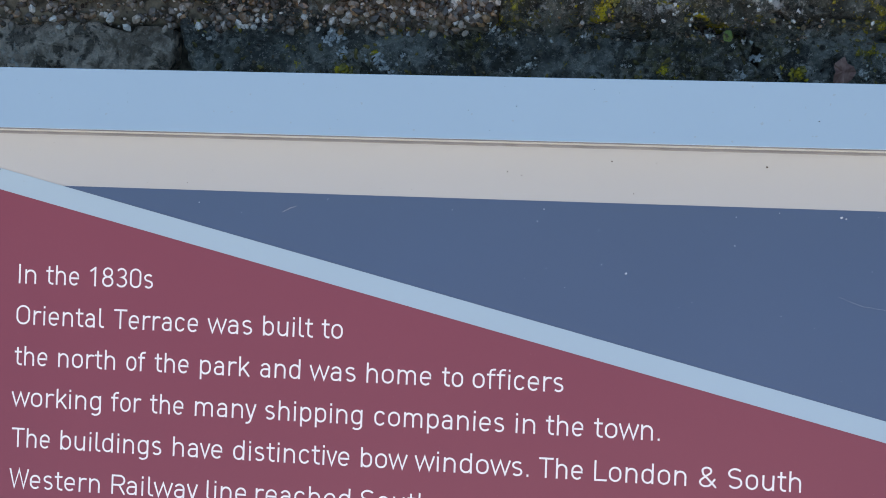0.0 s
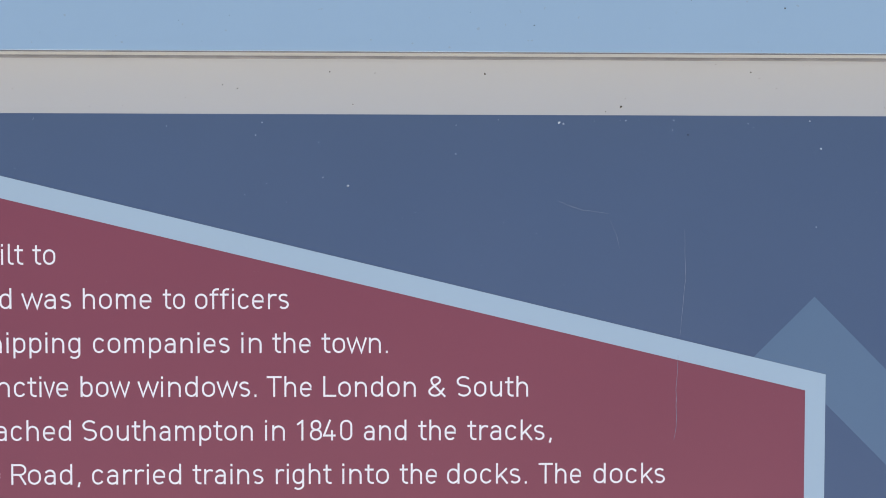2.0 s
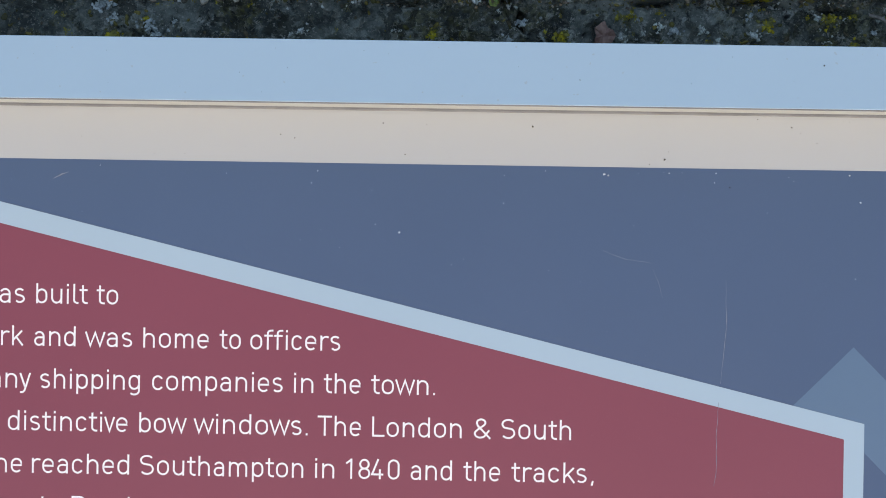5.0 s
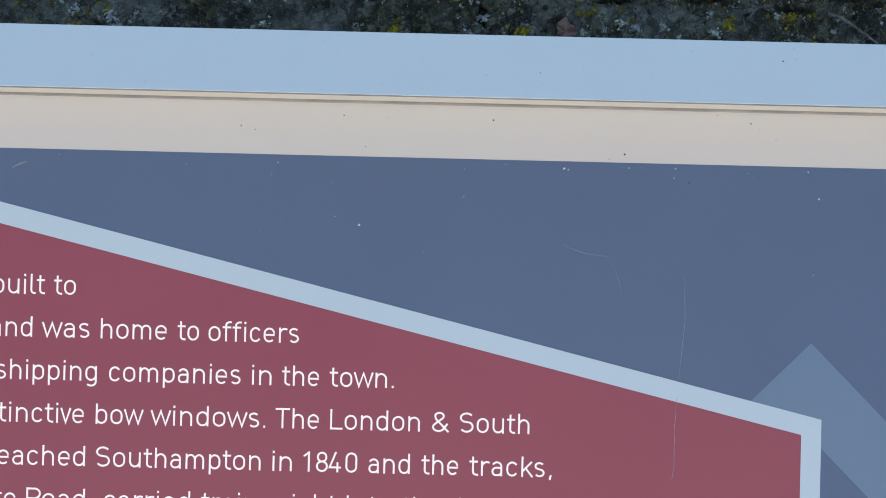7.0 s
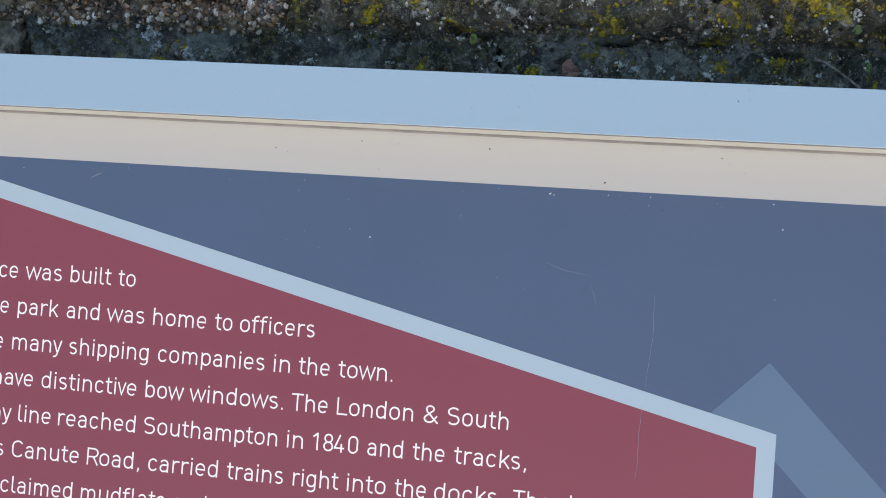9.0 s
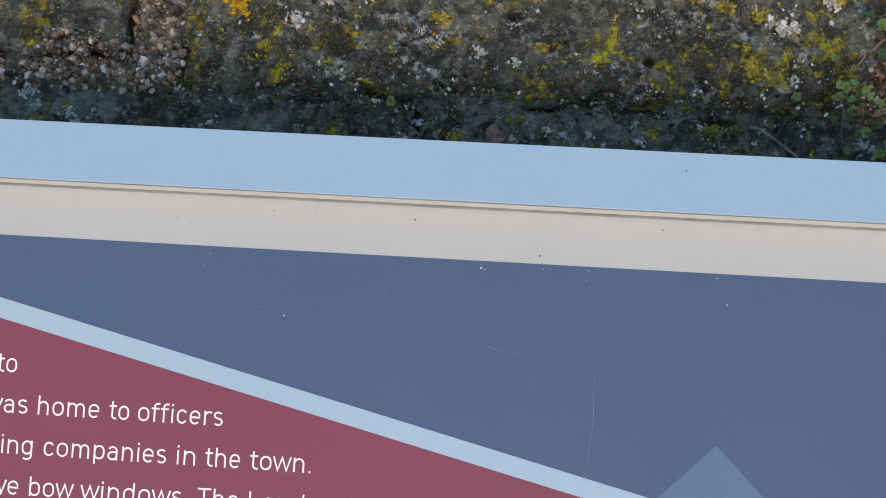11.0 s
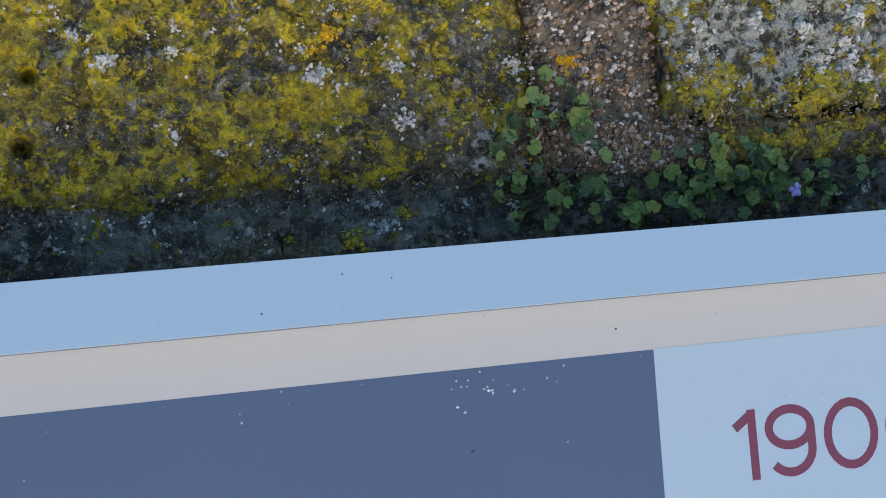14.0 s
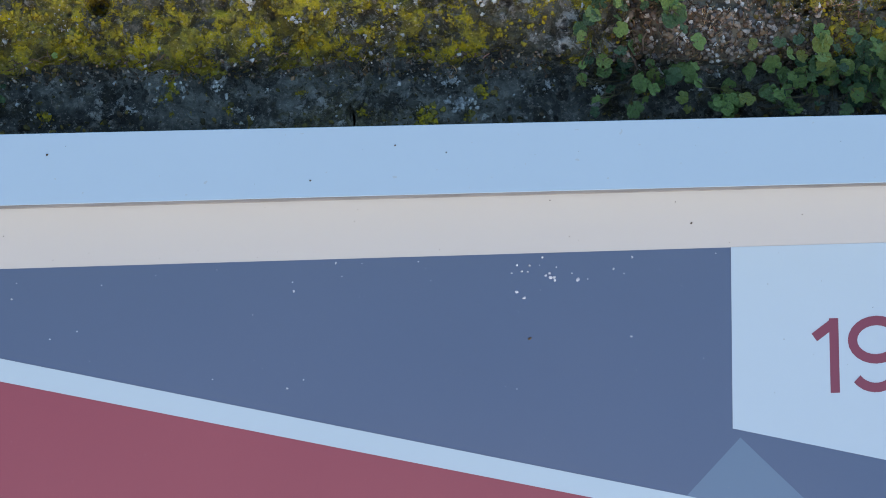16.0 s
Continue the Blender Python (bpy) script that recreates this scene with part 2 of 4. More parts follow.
PEN["g"] = [loop(0, 0.48, 0, X, 0.25), [(0.43, X), (0.43, -0.02)] + arc(0.24, -0.04, 0.19, 0.19, 0, -140)]
PEN["h"] = [stem(P, 0, 1), ARCH + [(0.43, 0)]]
PEN["i"] = [stem(P, 0, X), stem(P, 0.87, 0.99)]
PEN["k"] = [stem(P, 0, 1), [(P, 0.26), (0.41, X)], [(0.185, 0.42), (0.44, 0)]]
PEN["l"] = [[(P, 1), (P, 0.19)] + arc(0.19, 0.19, 0.14, 0.14, 180, 270) + [(0.23, P)]]
PEN["m"] = [stem(P, 0, X), arc(0.215, 0.455, 0.165, 0.23, 180, 0) + [(0.38, 0)], arc(0.545, 0.455, 0.165, 0.23, 180, 0) + [(0.71, 0)]]
PEN["n"] = [stem(P, 0, X), ARCH + [(0.43, 0)]]
PEN["o"] = [loop(0, 0.50, 0, X, 0.25)]
PEN["p"] = [stem(P, -0.25, X), loop(0, 0.48, 0, X, 0.25)]
PEN["r"] = [stem(P, 0, X), arc(0.24, 0.435, 0.19, 0.25, 180, 58)]
PEN["s"] = [ess(0.42, X, 0.150, 0.165)]
PEN["t"] = [[(0.14, 0.94), (0.14, 0.20)] + arc(0.29, 0.20, 0.15, 0.15, 180, 270) + [(0.34, P)], [(0, X - P), (0.33, X - P)]]
PEN["u"] = [[(P, X)] + arc(0.24, 0.30, 0.19, 0.25, 180, 360), stem(0.43, 0, X)]
PEN["v"] = [[(0.04, X), (0.22, 0.04), (0.40, X)]]
PEN["w"] = [[(0.04, X), (0.215, P), (0.395, 0.70), (0.575, P), (0.75, X)]]
PEN["y"] = [[(0.04, X), (0.23, 0.05)], [(0.42, X), (0.22, -0.10), (0.17, -0.18), (0.11, -0.21), (0.04, -0.21)]]
PEN["0"] = [loop(0, 0.52, 0, 1, 0.24)]
PEN["1"] = [stem(0.24, 0, 1), [(0.02, 0.76), (0.24, 0.95)]]
PEN["3"] = [arc(0.25, 0.735, 0.19, 0.215, 150, -90) + arc(0.25, 0.285, 0.215, 0.235, 90, -152)]
PEN["4"] = [[(0.31, 1), (0.05, 0.24), (0.53, 0.24)], stem(0.38, 0, 0.50)]
PEN["8"] = [loop(0.03, 0.49, 0.47, 1, 0.20), loop(0, 0.52, 0, 0.57, 0.22)]
PEN["."] = [stem(P, 0, 0.115)]
PEN[","] = [[(0.09, 0.115), (0.04, -0.12)]]
# the large date is set in a rounder face
DATE = dict(PEN)
DATE["1"] = [stem(0.34, 0, 1), [(0.11, 0.75), (0.34, 0.94)]]
DATE["9"] = [loop(0, 0.76, 0.385, 1, 0.2575), [(0.71, 0.68), (0.71, 0.42)] + arc(0.37, 0.38, 0.34, 0.33, 0, -142)]
DATE["0"] = [loop(0, 0.80, 0, 1, 0.45)]
DATE["s"] = [ess(0.52, 0.70, 0.145, 0.155)]
ROUND_L, ROUND_R, THIN_L, THIN_R = "acdegoqsOCS03489&", "bceopsOSC0389", "ftvwyTW14", "frtvwykTWLRl"


def glyph(ch, face):
    """Strokes of a letter, its width, and the room it wants before and after."""
    strokes = face[ch]
    lo, hi = min(x for s in strokes for x, y in s), max(x for s in strokes for x, y in s)
    upright_l, upright_r = ch not in THIN_L, ch not in THIN_R
    lo, hi = lo - P * upright_l, hi + P * upright_r
    before = 0.020 if ch in THIN_L else 0.050 if ch in ROUND_L else 0.080
    after = 0.20 if ch == "1" else 0.015 if ch in THIN_R else 0.050 if ch in ROUND_R else 0.080
    return [[(x - lo, y) for x, y in s] for s in strokes], hi - lo, before, after


def ribbon(points, half):
    """The two edges of a pen stroke along points, mitred at its bends."""
    p = np.array(points)
    p = p[np.r_[True, np.hypot(*np.diff(p, axis=0).T) > 1e-7]]
    closed = np.allclose(p[0], p[-1])
    d = np.diff(p, axis=0)
    d /= np.hypot(d[:, 0], d[:, 1])[:, None]
    a, b = np.r_[d[-1:] if closed else d[:1], d], np.r_[d, d[:1] if closed else d[-1:]]
    n = np.stack([-(a + b)[:, 1], (a + b)[:, 0]], 1)
    n /= np.maximum(np.hypot(n[:, 0], n[:, 1]), 1e-6)[:, None]
    cos = np.maximum(n[:, 0] * -a[:, 1] + n[:, 1] * a[:, 0], 0.42)
    off = n * (half / cos)[:, None]
    return p + off, p - off


def lettering(words, base, cap, z, pen=0.048, face=PEN):
    """One line of print: words as (text, start, end) on the baseline base, capitals cap high."""
    vs, fs = [], []
    for text, start, end in words:
        place, run, last = [], 0.0, 0.0
        for k, ch in enumerate(text):
            strokes, wide, before, after = glyph(ch, face)
            run += (last + before) if k else 0.0
            place.append((run, strokes))
            run, last = run + wide, after
        s = (end - start) / run
        for x0, strokes in place:
            for lift, stroke in enumerate(strokes):
                up, low = ribbon([(start + (x0 + x) * s, base + y * cap) for x, y in stroke], pen * cap)
                n, m = len(vs), len(up)
                vs += [(x, y, z + 0.00003 * lift) for x, y in np.r_[up, low].tolist()]
                fs += [(n + m + k, n + m + k + 1, n + k + 1, n + k) for k in range(m - 1)]
    me = bpy.data.meshes.new("text_line")
    me.from_pydata(vs, [], fs)
    return me


# ---- the information board ----
LEFT, RIGHT, FOOT = -0.40, 1.46, -0.56        # the board's extent
LIP, TOP, RISE = 0.0232, 0.0487, 0.0300       # frame rail: inner edge, outer edge, height over the face

board = thing("information_board", "pale-blue-framed history board printed in maroon and navy, leaning on a wall", "information board")
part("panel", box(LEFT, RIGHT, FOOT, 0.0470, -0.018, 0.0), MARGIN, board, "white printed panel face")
part("backing", box(LEFT + 0.004, RIGHT - 0.004, FOOT + 0.004, 0.045, -0.0205, -0.0182), BACK, board)


GAP = 0.0012
# dark colour of the thin strips that stand for shade along the rail
RAIL_SHADE = plain_mat("dark_rail_shade", (0.17, 0.18, 0.19), (0.24, 0.25, 0.26), 50, 0.7, 0.0)


def rail(x0, x1, y0, y1):
    """A square aluminium rail with a thin cover strip that oversails it a little."""
    r = part("frame_rail", box(x0, x1, y0 + 0.0007, y1, GAP, RISE - 0.0022, 0.0004), EDGE_LIT, board, "rail with warm light put into its inner edge's colour")
    part("cover_strip", box(x0, x1, y0 + 0.0003, y1 + 0.0005, RISE - 0.0014, RISE, 0.0002), COAT, r, "pale blue powder-coated cover strip")
    # dark strip put in for contact shade where the rail meets the panel
    part("foot_shade_strip", box(x0, x1, y0 - 0.0005, y0 + 0.0060, 0.00015, GAP + 0.0006, 0.0004), RAIL_SHADE, r, "dark strip that stands for contact shade under the rail")
    # dark strip put in for the shade under the cover strip's edge
    part("edge_shade_strip", box(x0, x1, y0 - 0.0002, y0 + 0.0060, RISE - 0.0022, RISE - 0.0013), RAIL_SHADE, r)
    return r


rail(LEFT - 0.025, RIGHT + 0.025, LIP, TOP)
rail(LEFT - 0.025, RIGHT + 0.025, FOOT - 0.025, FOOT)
for a, b in ((LEFT - 0.0255, LEFT), (RIGHT, RIGHT + 0.0255)):
    part("frame_rail", box(a, b, FOOT + 0.0007, LIP + 0.0002, GAP, RISE - 0.0004, 0.0008), COAT, board)

SLOPE = -0.2412
ZIG, FIRST, OUT, INN = 0.1319, 0.446, -0.0755, -0.1154


def bar_y(x, x0, y0, s=SLOPE):
    return y0 + (x - x0) * s


# navy ground: a point at the upper left, the foot of the board below
part("navy_ground", sheet([(0.0, 0.0), (1.40, 0.0), (1.40, -0.50), (-0.047, -0.50), (-0.047, bar_y(-0.047, 0, 0) - 0.012)], 0.000040), NAVY, board, "navy blue printed ground")
# paler zigzag
half = ZIG / 2
for k in range(-1, 7):
    x = FIRST + k * ZIG
    lo, li = OUT - half, INN - half
    part("zigzag", sheet([(x, OUT), (x + half, lo), (x + half, li), (x, INN), (x - half, li), (x - half, lo)], 0.000060), SLATE, board)
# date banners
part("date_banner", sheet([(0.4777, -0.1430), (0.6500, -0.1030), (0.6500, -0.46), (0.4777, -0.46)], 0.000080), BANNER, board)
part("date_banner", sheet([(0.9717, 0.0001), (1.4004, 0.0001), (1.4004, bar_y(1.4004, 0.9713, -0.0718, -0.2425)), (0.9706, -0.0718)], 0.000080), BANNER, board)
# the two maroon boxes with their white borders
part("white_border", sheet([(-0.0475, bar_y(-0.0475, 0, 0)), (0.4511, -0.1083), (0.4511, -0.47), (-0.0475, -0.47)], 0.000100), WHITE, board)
part("maroon_box", sheet([(-0.0385, bar_y(-0.0385, 0.4425, -0.1150, -0.2387)), (0.4425, -0.1150), (0.4425, -0.46), (-0.0385, -0.46)], 0.000120), RED, board)
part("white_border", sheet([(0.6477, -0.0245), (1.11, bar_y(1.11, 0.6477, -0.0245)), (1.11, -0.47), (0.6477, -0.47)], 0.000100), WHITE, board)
part("maroon_box", sheet([(0.6567, -0.0356), (1.10, bar_y(1.10, 0.6567, -0.0356, -0.2385)), (1.10, -0.46), (0.6567, -0.46)], 0.000120), RED, board)

LINES = (
    "In the 1830s", "Oriental Terrace was built to", "the north of the park and was home to officers",
    "working for the many shipping companies in the town.", "The buildings have distinctive bow windows. The London & South",
    "Western Railway line reached Southampton in 1840 and the tracks,", "still cross Canute Road, carried trains right into the docks. The docks",
    "reclaimed mudflats and",
)
SPANS = (  # start and end of each word, in tenths of a millimetre
    ((-191, -106), (-61, 95), (145, 437)),
    ((-196, 216), (261, 650), (694, 895), (941, 1166), (1204, 1299)),
    ((-197, -41), (7, 275), (325, 413), (455, 613), (662, 887), (935, 1117), (1160, 1363), (1408, 1695), (1739, 1832), (1871, 2262)),
    ((-202, 216), (261, 399), (441, 596), (645, 921), (964, 1399), (1449, 2016), (2062, 2149), (2192, 2353), (2396, 2673)),
    ((-198, -17), (30, 501), (551, 780), (826, 1349), (1396, 1599), (1636, 2127), (2168, 2357), (2402, 2790), (2839, 2918), (2958, 3260)),
    ((-200, 223), (274, 669), (711, 894), (933, 1358), (1402, 2111), (2159, 2245), (2294, 2525), (2571, 2751), (2799, 2959), (3005, 3361)),
    ((139, 313), (355, 646), (691, 1065), (1107, 1397), (1441, 1813), (1859, 2155), (2204, 2438), (2481, 2678), (2722, 2880), (2919, 3256), (3304, 3485), (3534, 3838)),
    ((535, 1043), (1089, 1546), (1590, 1765)),
)
for k, (line, spans) in enumerate(zip(LINES, SPANS)):
    words = [(t, a / 10000, b / 10000) for t, (a, b) in zip(line.split(), spans)]
    part("text_line", lettering(words, -0.0442 - 0.01832 * k, 0.0087, 0.00015), INK, board, "small white lettering" if not k else "")
part("date_numeral", lettering([("1", 1.0046, 1.0144), ("9", 1.0187, 1.0411), ("0", 1.0457, 1.0709), ("0", 1.0750, 1.1002), ("s", 1.1044, 1.1218)],
     -0.0592, 0.0298, 0.00012, 0.064, DATE), INK_RED, board, "large maroon date on white")

# ---- ground and the wall's body ----
GROUND = plain_mat("paving_ground", (0.20, 0.16, 0.12), (0.32, 0.26, 0.19), 3, 0.9, 0.3)
bm = bmesh.new()
bmesh.ops.create_grid(bm, x_segments=40, y_segments=40, size=400)
ground = part("ground", bm, GROUND, None)
tagged(ground, "pale sandy paved ground below the wall", "ground", kind="structure")

MASONRY = plain_mat("old_masonry", (0.10, 0.085, 0.06), (0.22, 0.19, 0.14), 12, 0.95, 0.6)
LOW = plain_mat("old_mortar", (0.055, 0.048, 0.034), (0.29, 0.25, 0.165), 130, 0.95, 1.0)


def sloped(y0, y1, z, x0=-0.46, x1=1.52):
    """A block from the ground up to a top that lies in the board's slope."""
    bm = bmesh.new()
    top = [BOARD @ Vector((x, y, z)) for x, y in ((x0, y0), (x1, y0), (x1, y1), (x0, y1))]
    up = [bm.verts.new(v) for v in top]
    dn = [bm.verts.new((v.x, v.y, 0.0)) for v in top]
    bm.faces.new(up)
    bm.faces.new(dn[::-1])
    for k in range(4):
        bm.faces.new((dn[k], dn[(k + 1) % 4], up[(k + 1) % 4], up[k]))
    return bm


wall = tagged(new("wall_north"), "old lichened stone wall with sloping coping", "wall", kind="structure")
part("plinth", sloped(-0.60, 0.0435, -0.0207), MASONRY, wall)
part("core", sloped(0.0440, 0.36, -0.075, -2.6, 3.6), MASONRY, wall)


# ---- coping stones ----
# long gaps and cracks: x, y, half length and half height in millimetres, depth
GAPS = ((0.2812, 0.0785, 6.0, 2.2, 18.0), (0.3605, 0.0765, 9.0, 2.0, 18.0), (0.2960, 0.0770, 5.0, 1.5, 12.0), (0.3120, 0.0850, 6.0, 1.3, 8.0), (0.3330, 0.0835, 15.0, 1.2, 6.0),
        (0.3830, 0.0790, 12.0, 1.2, 8.0), (0.4080, 0.0760, 14.0, 1.3, 9.0), (0.2500, 0.0735, 9.0, 1.3, 7.0), (0.5480, 0.1350, 1.6, 18.0, 14.0),
        (0.4700, 0.0800, 8.0, 1.2, 6.0), (0.4450, 0.0725, 10.0, 1.3, 7.0))
HOLES = ((0.3080, 0.128, 4.0, 14.0), (0.7254, 0.103, 4.2, 17.0), (0.6385, 0.1246, 3.4, 13.0), (0.4096, 0.0985, 2.4, 10.0), (0.7300, 0.131, 3.4, 12.0), (0.302, 0.079, 6.0, 6.0), (0.345, 0.118, 3.5, 9.0))


def relief(x, y, rough=1.0):
    """Height of the weathered face over its mean, metres."""
    h = 0.0042 * fbm(x, y, 22, 3, 3) + (0.0046 * fbm(x, y, 85, 5, 9) + 0.0030 * fbm(x, y, 240, 2, 31)) * rough
    p = value(x, y, 130, 41)
    h = h - 0.0030 * np.clip(p - 0.30, 0, 1) * 5 * rough
    for a, b, r, d in HOLES:
        q = ((x - a) ** 2 + (y - b) ** 2) / (r / 1000) ** 2
        h = h - d / 1000 * np.exp(-q * q)
    for a, b, rx, ry, d in GAPS:
        q = ((x - a) / rx * 1000) ** 2 + ((y - b + 0.0022 * value(x, 0 * x, 90, 77)) / ry * 1000) ** 2
        h = h - d / 1000 * np.exp(-q * q)
    return h


STONES = []   # x0, x1, y0, y1, top


def stone(x0, x1, y0, y1, top, material, step=0.0014, fine=0.175, round_=0.007, seed=0, label=""):
    STONES.append((x0, x1, y0, y1, top))
    us = np.arange(x0, x1 + step / 2, step)
    us[-1] = x1
    vs = np.arange(y0, min(y1, fine), step)
    vs = np.r_[vs, np.linspace(vs[-1] + 0.004, y1, 12)] if y1 > fine else np.r_[vs[:-1], y1]
    X, Y = np.meshgrid(us, vs)
    d = np.minimum(np.minimum(X - x0, x1 - X), np.minimum(Y - y0, y1 - Y))
    k = np.clip(1 - d / 0.02, 0, 1)
    wx, wy = 0.009 * fbm(X, Y, 60, 4, 60 + seed) * k, 0.009 * fbm(X, Y, 60, 4, 80 + seed) * k
    e = np.clip(1 - d / (round_ * (1 + 0.9 * fbm(X, Y, 30, 2, 5 + seed))), 0, 1)
    Z = top + relief(X, Y) - round_ * (1 - np.sqrt(np.clip(1 - e * e, 0, 1)))
    ny, nx = X.shape
    edge = np.zeros_like(Z, bool)
    edge[0], edge[-1], edge[:, 0], edge[:, -1] = True, True, True, True
    Z = np.where(edge, -0.078, Z)
    co = np.stack([X + wx, Y + wy, Z], -1).reshape(-1, 3)
    i = (np.arange(ny - 1)[:, None] * nx + np.arange(nx - 1)[None]).ravel()
    me = bpy.data.meshes.new("stone")
    me.from_pydata(co.tolist(), [], np.stack([i, i + 1, i + nx + 1, i + nx], 1).tolist())
    ob = part("stone", me, material, wall, label, smooth=True)
    ob.matrix_world = BOARD
    return ob


S_GREY = stone_mat("stone_grey", (0.38, 0.30, 0.215), (0.84, 0.68, 0.51), 0.04, 0.22, 0.10)
S_DARK = stone_mat("stone_mossy_dark", (0.115, 0.122, 0.105), (0.36, 0.37, 0.31), 0.22, 0.30, 0.40)
S_OLIVE = stone_mat("stone_olive", (0.100, 0.105, 0.078), (0.265, 0.27, 0.205), 0.36, 0.38, 0.34)
S_YELLOW = stone_mat("stone_yellow_crust", (0.125, 0.132, 0.094), (0.29, 0.29, 0.205), 0.47, 0.40, 0.46, drift=(0.57, 0.73, 0.76, 0.92))
S_PALE = stone_mat("stone_pale_crust", (0.125, 0.135, 0.100), (0.31, 0.33, 0.245), 0.44, 0.86, 0.16, pale=(0.74, 0.79, 0.67))

LOWTOP, UPTOP = -0.0310, -0.0210
for k, (a, b, m) in enumerate(((-0.46, -0.20, S_GREY), (-0.195, 0.0410, S_GREY), (0.0440, 0.302, S_DARK), (0.3030, 0.5625, S_DARK),
                               (0.5635, 0.823, S_DARK), (0.8240, 1.0820, S_DARK), (1.0830, 1.52, S_DARK))):
    stone(a - (0.004 if k > 2 else 0.0), b + (0.004 if k > 1 else 0.0), 0.0450, 0.0783 if k < 2 else 0.0930, LOWTOP, m, seed=k, round_=0.005)
stone(-0.46, 0.1640, 0.0885, 0.350, UPTOP, S_OLIVE, seed=11, label="dark mossy coping stone")
stone(0.1880, 0.5230, 0.0765, 0.350, UPTOP, S_OLIVE, step=0.0011, round_=0.017, seed=12)
stone(0.5450, 0.9400, 0.0765, 0.350, UPTOP, S_YELLOW, step=0.0011, round_=0.017, seed=13, label="coping stone crusted with yellow lichen")
stone(0.9970, 1.52, 0.0930, 0.350, UPTOP, S_PALE, step=0.0011, round_=0.012, seed=14, label="coping stone crusted with pale grey lichen")

for a, b, m in ((-2.55, -1.90, S_OLIVE), (-1.89, -1.18, S_YELLOW), (-1.17, -0.475, S_OLIVE), (1.535, 2.20, S_YELLOW), (2.21, 2.90, S_OLIVE), (2.91, 3.55, S_PALE)):
    stone(a, b, 0.0520, 0.350, UPTOP, m, step=0.008, seed=20)


def mortar_z(x, y):
    """The bed between the stones: deep in the cracks, full in the wide gritty joints."""
    def in_(v, a, b):
        return np.clip((v - a) / 0.004, 0, 1) * np.clip((b - v) / 0.004, 0, 1)

    full = np.maximum.reduce([in_(x, 0.160, 0.192) * in_(y, 0.076, 0.36), in_(x, -0.46, 0.190) * in_(y, 0.074, 0.094), in_(x, 0.936, 1.0) * in_(y, 0.076, 0.36), in_(x, 0.518, 0.550) * in_(y, 0.070, 0.36),
                              in_(x, 0.95, 1.60) * in_(y, 0.074, 0.099)])
    return -0.0420 + 0.0125 * full + 0.005 * in_(x, 0.95, 1.60) * in_(y, 0.070, 0.100) + 0.005 * fbm(x, y, 35, 3, 70) + 0.003 * fbm(x, y, 160, 3, 71)


us, vs = np.arange(-0.455, 1.515, 0.0035), np.r_[np.arange(0.0505, 0.18, 0.0030), 0.34]
X, Y = np.meshgrid(us, vs)
co = np.stack([X, Y, mortar_z(X, Y)], -1).reshape(-1, 3)
i = (np.arange(len(vs) - 1)[:, None] * len(us) + np.arange(len(us) - 1)[None]).ravel()
me = bpy.data.meshes.new("mortar")
me.from_pydata(co.tolist(), [], np.stack([i, i + 1, i + len(us) + 1, i + len(us)], 1).tolist())
part("mortar", me, LOW, wall, "crumbling gritty mortar", smooth=True).matrix_world = BOARD


def height(x, y):
    """The top of the masonry at a point of the board's plane."""
    z = float(mortar_z(x, y))
    for x0, x1, y0, y1, top in STONES:
        if x0 + 0.001 < x < x1 - 0.001 and y0 + 0.001 < y < y1 - 0.001:
            d = min(x - x0, x1 - x, y - y0, y1 - y)
            e = max(0.0, 1 - d / 0.007)
            z = max(z, top + float(relief(x, y)) - 0.007 * (1 - math.sqrt(max(0.0, 1 - e * e))))
    return z


def heights(xs, ys):
    return np.array([height(float(x), float(y)) for x, y in zip(xs, ys)])


rng = np.random.default_rng(7)


# ---- grit and pebbles in the joints ----
def ico():
    bm = bmesh.new()
    bmesh.ops.create_icosphere(bm, subdivisions=1, radius=1.0)
    v = np.array([x.co[:] for x in bm.verts])
    f = np.array([[x.index for x in p.verts] for p in bm.faces])
    bm.free()
    return v, f


ICO = ico()


def turn(rng):
    return np.array(Euler(rng.uniform(0, 6.28, 3)).to_matrix())


def scatter(name, points, sizes, material, parent, sink=0.35, flat=(0.55, 0.8), label=""):
    """Many small irregular stones as one mesh."""
    v0, f0 = ICO
    vs, fs = [], []
    z = heights(points[:, 0], points[:, 1])
    for k, ((x, y), r) in enumerate(zip(points, sizes)):
        v = v0 * (1 + rng.uniform(-0.22, 0.22, (len(v0), 1)))
        v = (v * np.array([1, rng.uniform(0.6, 1.0), rng.uniform(*flat)])) @ turn(rng).T * r
        vs.append(v + (x, y, z[k] + r * (1 - 2 * sink)))
        fs.append(f0 + k * len(v0))
    me = bpy.data.meshes.new(name)
    me.from_pydata(np.concatenate(vs).tolist(), [], np.concatenate(fs).tolist())
    ob = part(name, me, material, parent, label)
    ob.matrix_world = BOARD
    return tagged(ob, kind="stuff")


GRIT = island_mat("flint_grit", ((0.20, 0.155, 0.11), (0.40, 0.32, 0.23), (0.12, 0.10, 0.078), (0.74, 0.65, 0.53), (0.36, 0.235, 0.13), (0.091, 0.0624, 0.0442), (0.273, 0.176, 0.104),
                                 (0.98, 0.93, 0.80), (0.62, 0.50, 0.37), (0.247, 0.169, 0.104), (0.48, 0.29, 0.14), (0.117, 0.0845, 0.0585), (0.34, 0.28, 0.21), (0.165, 0.13, 0.098), (0.195, 0.15, 0.104)), 0.24, 0.8)


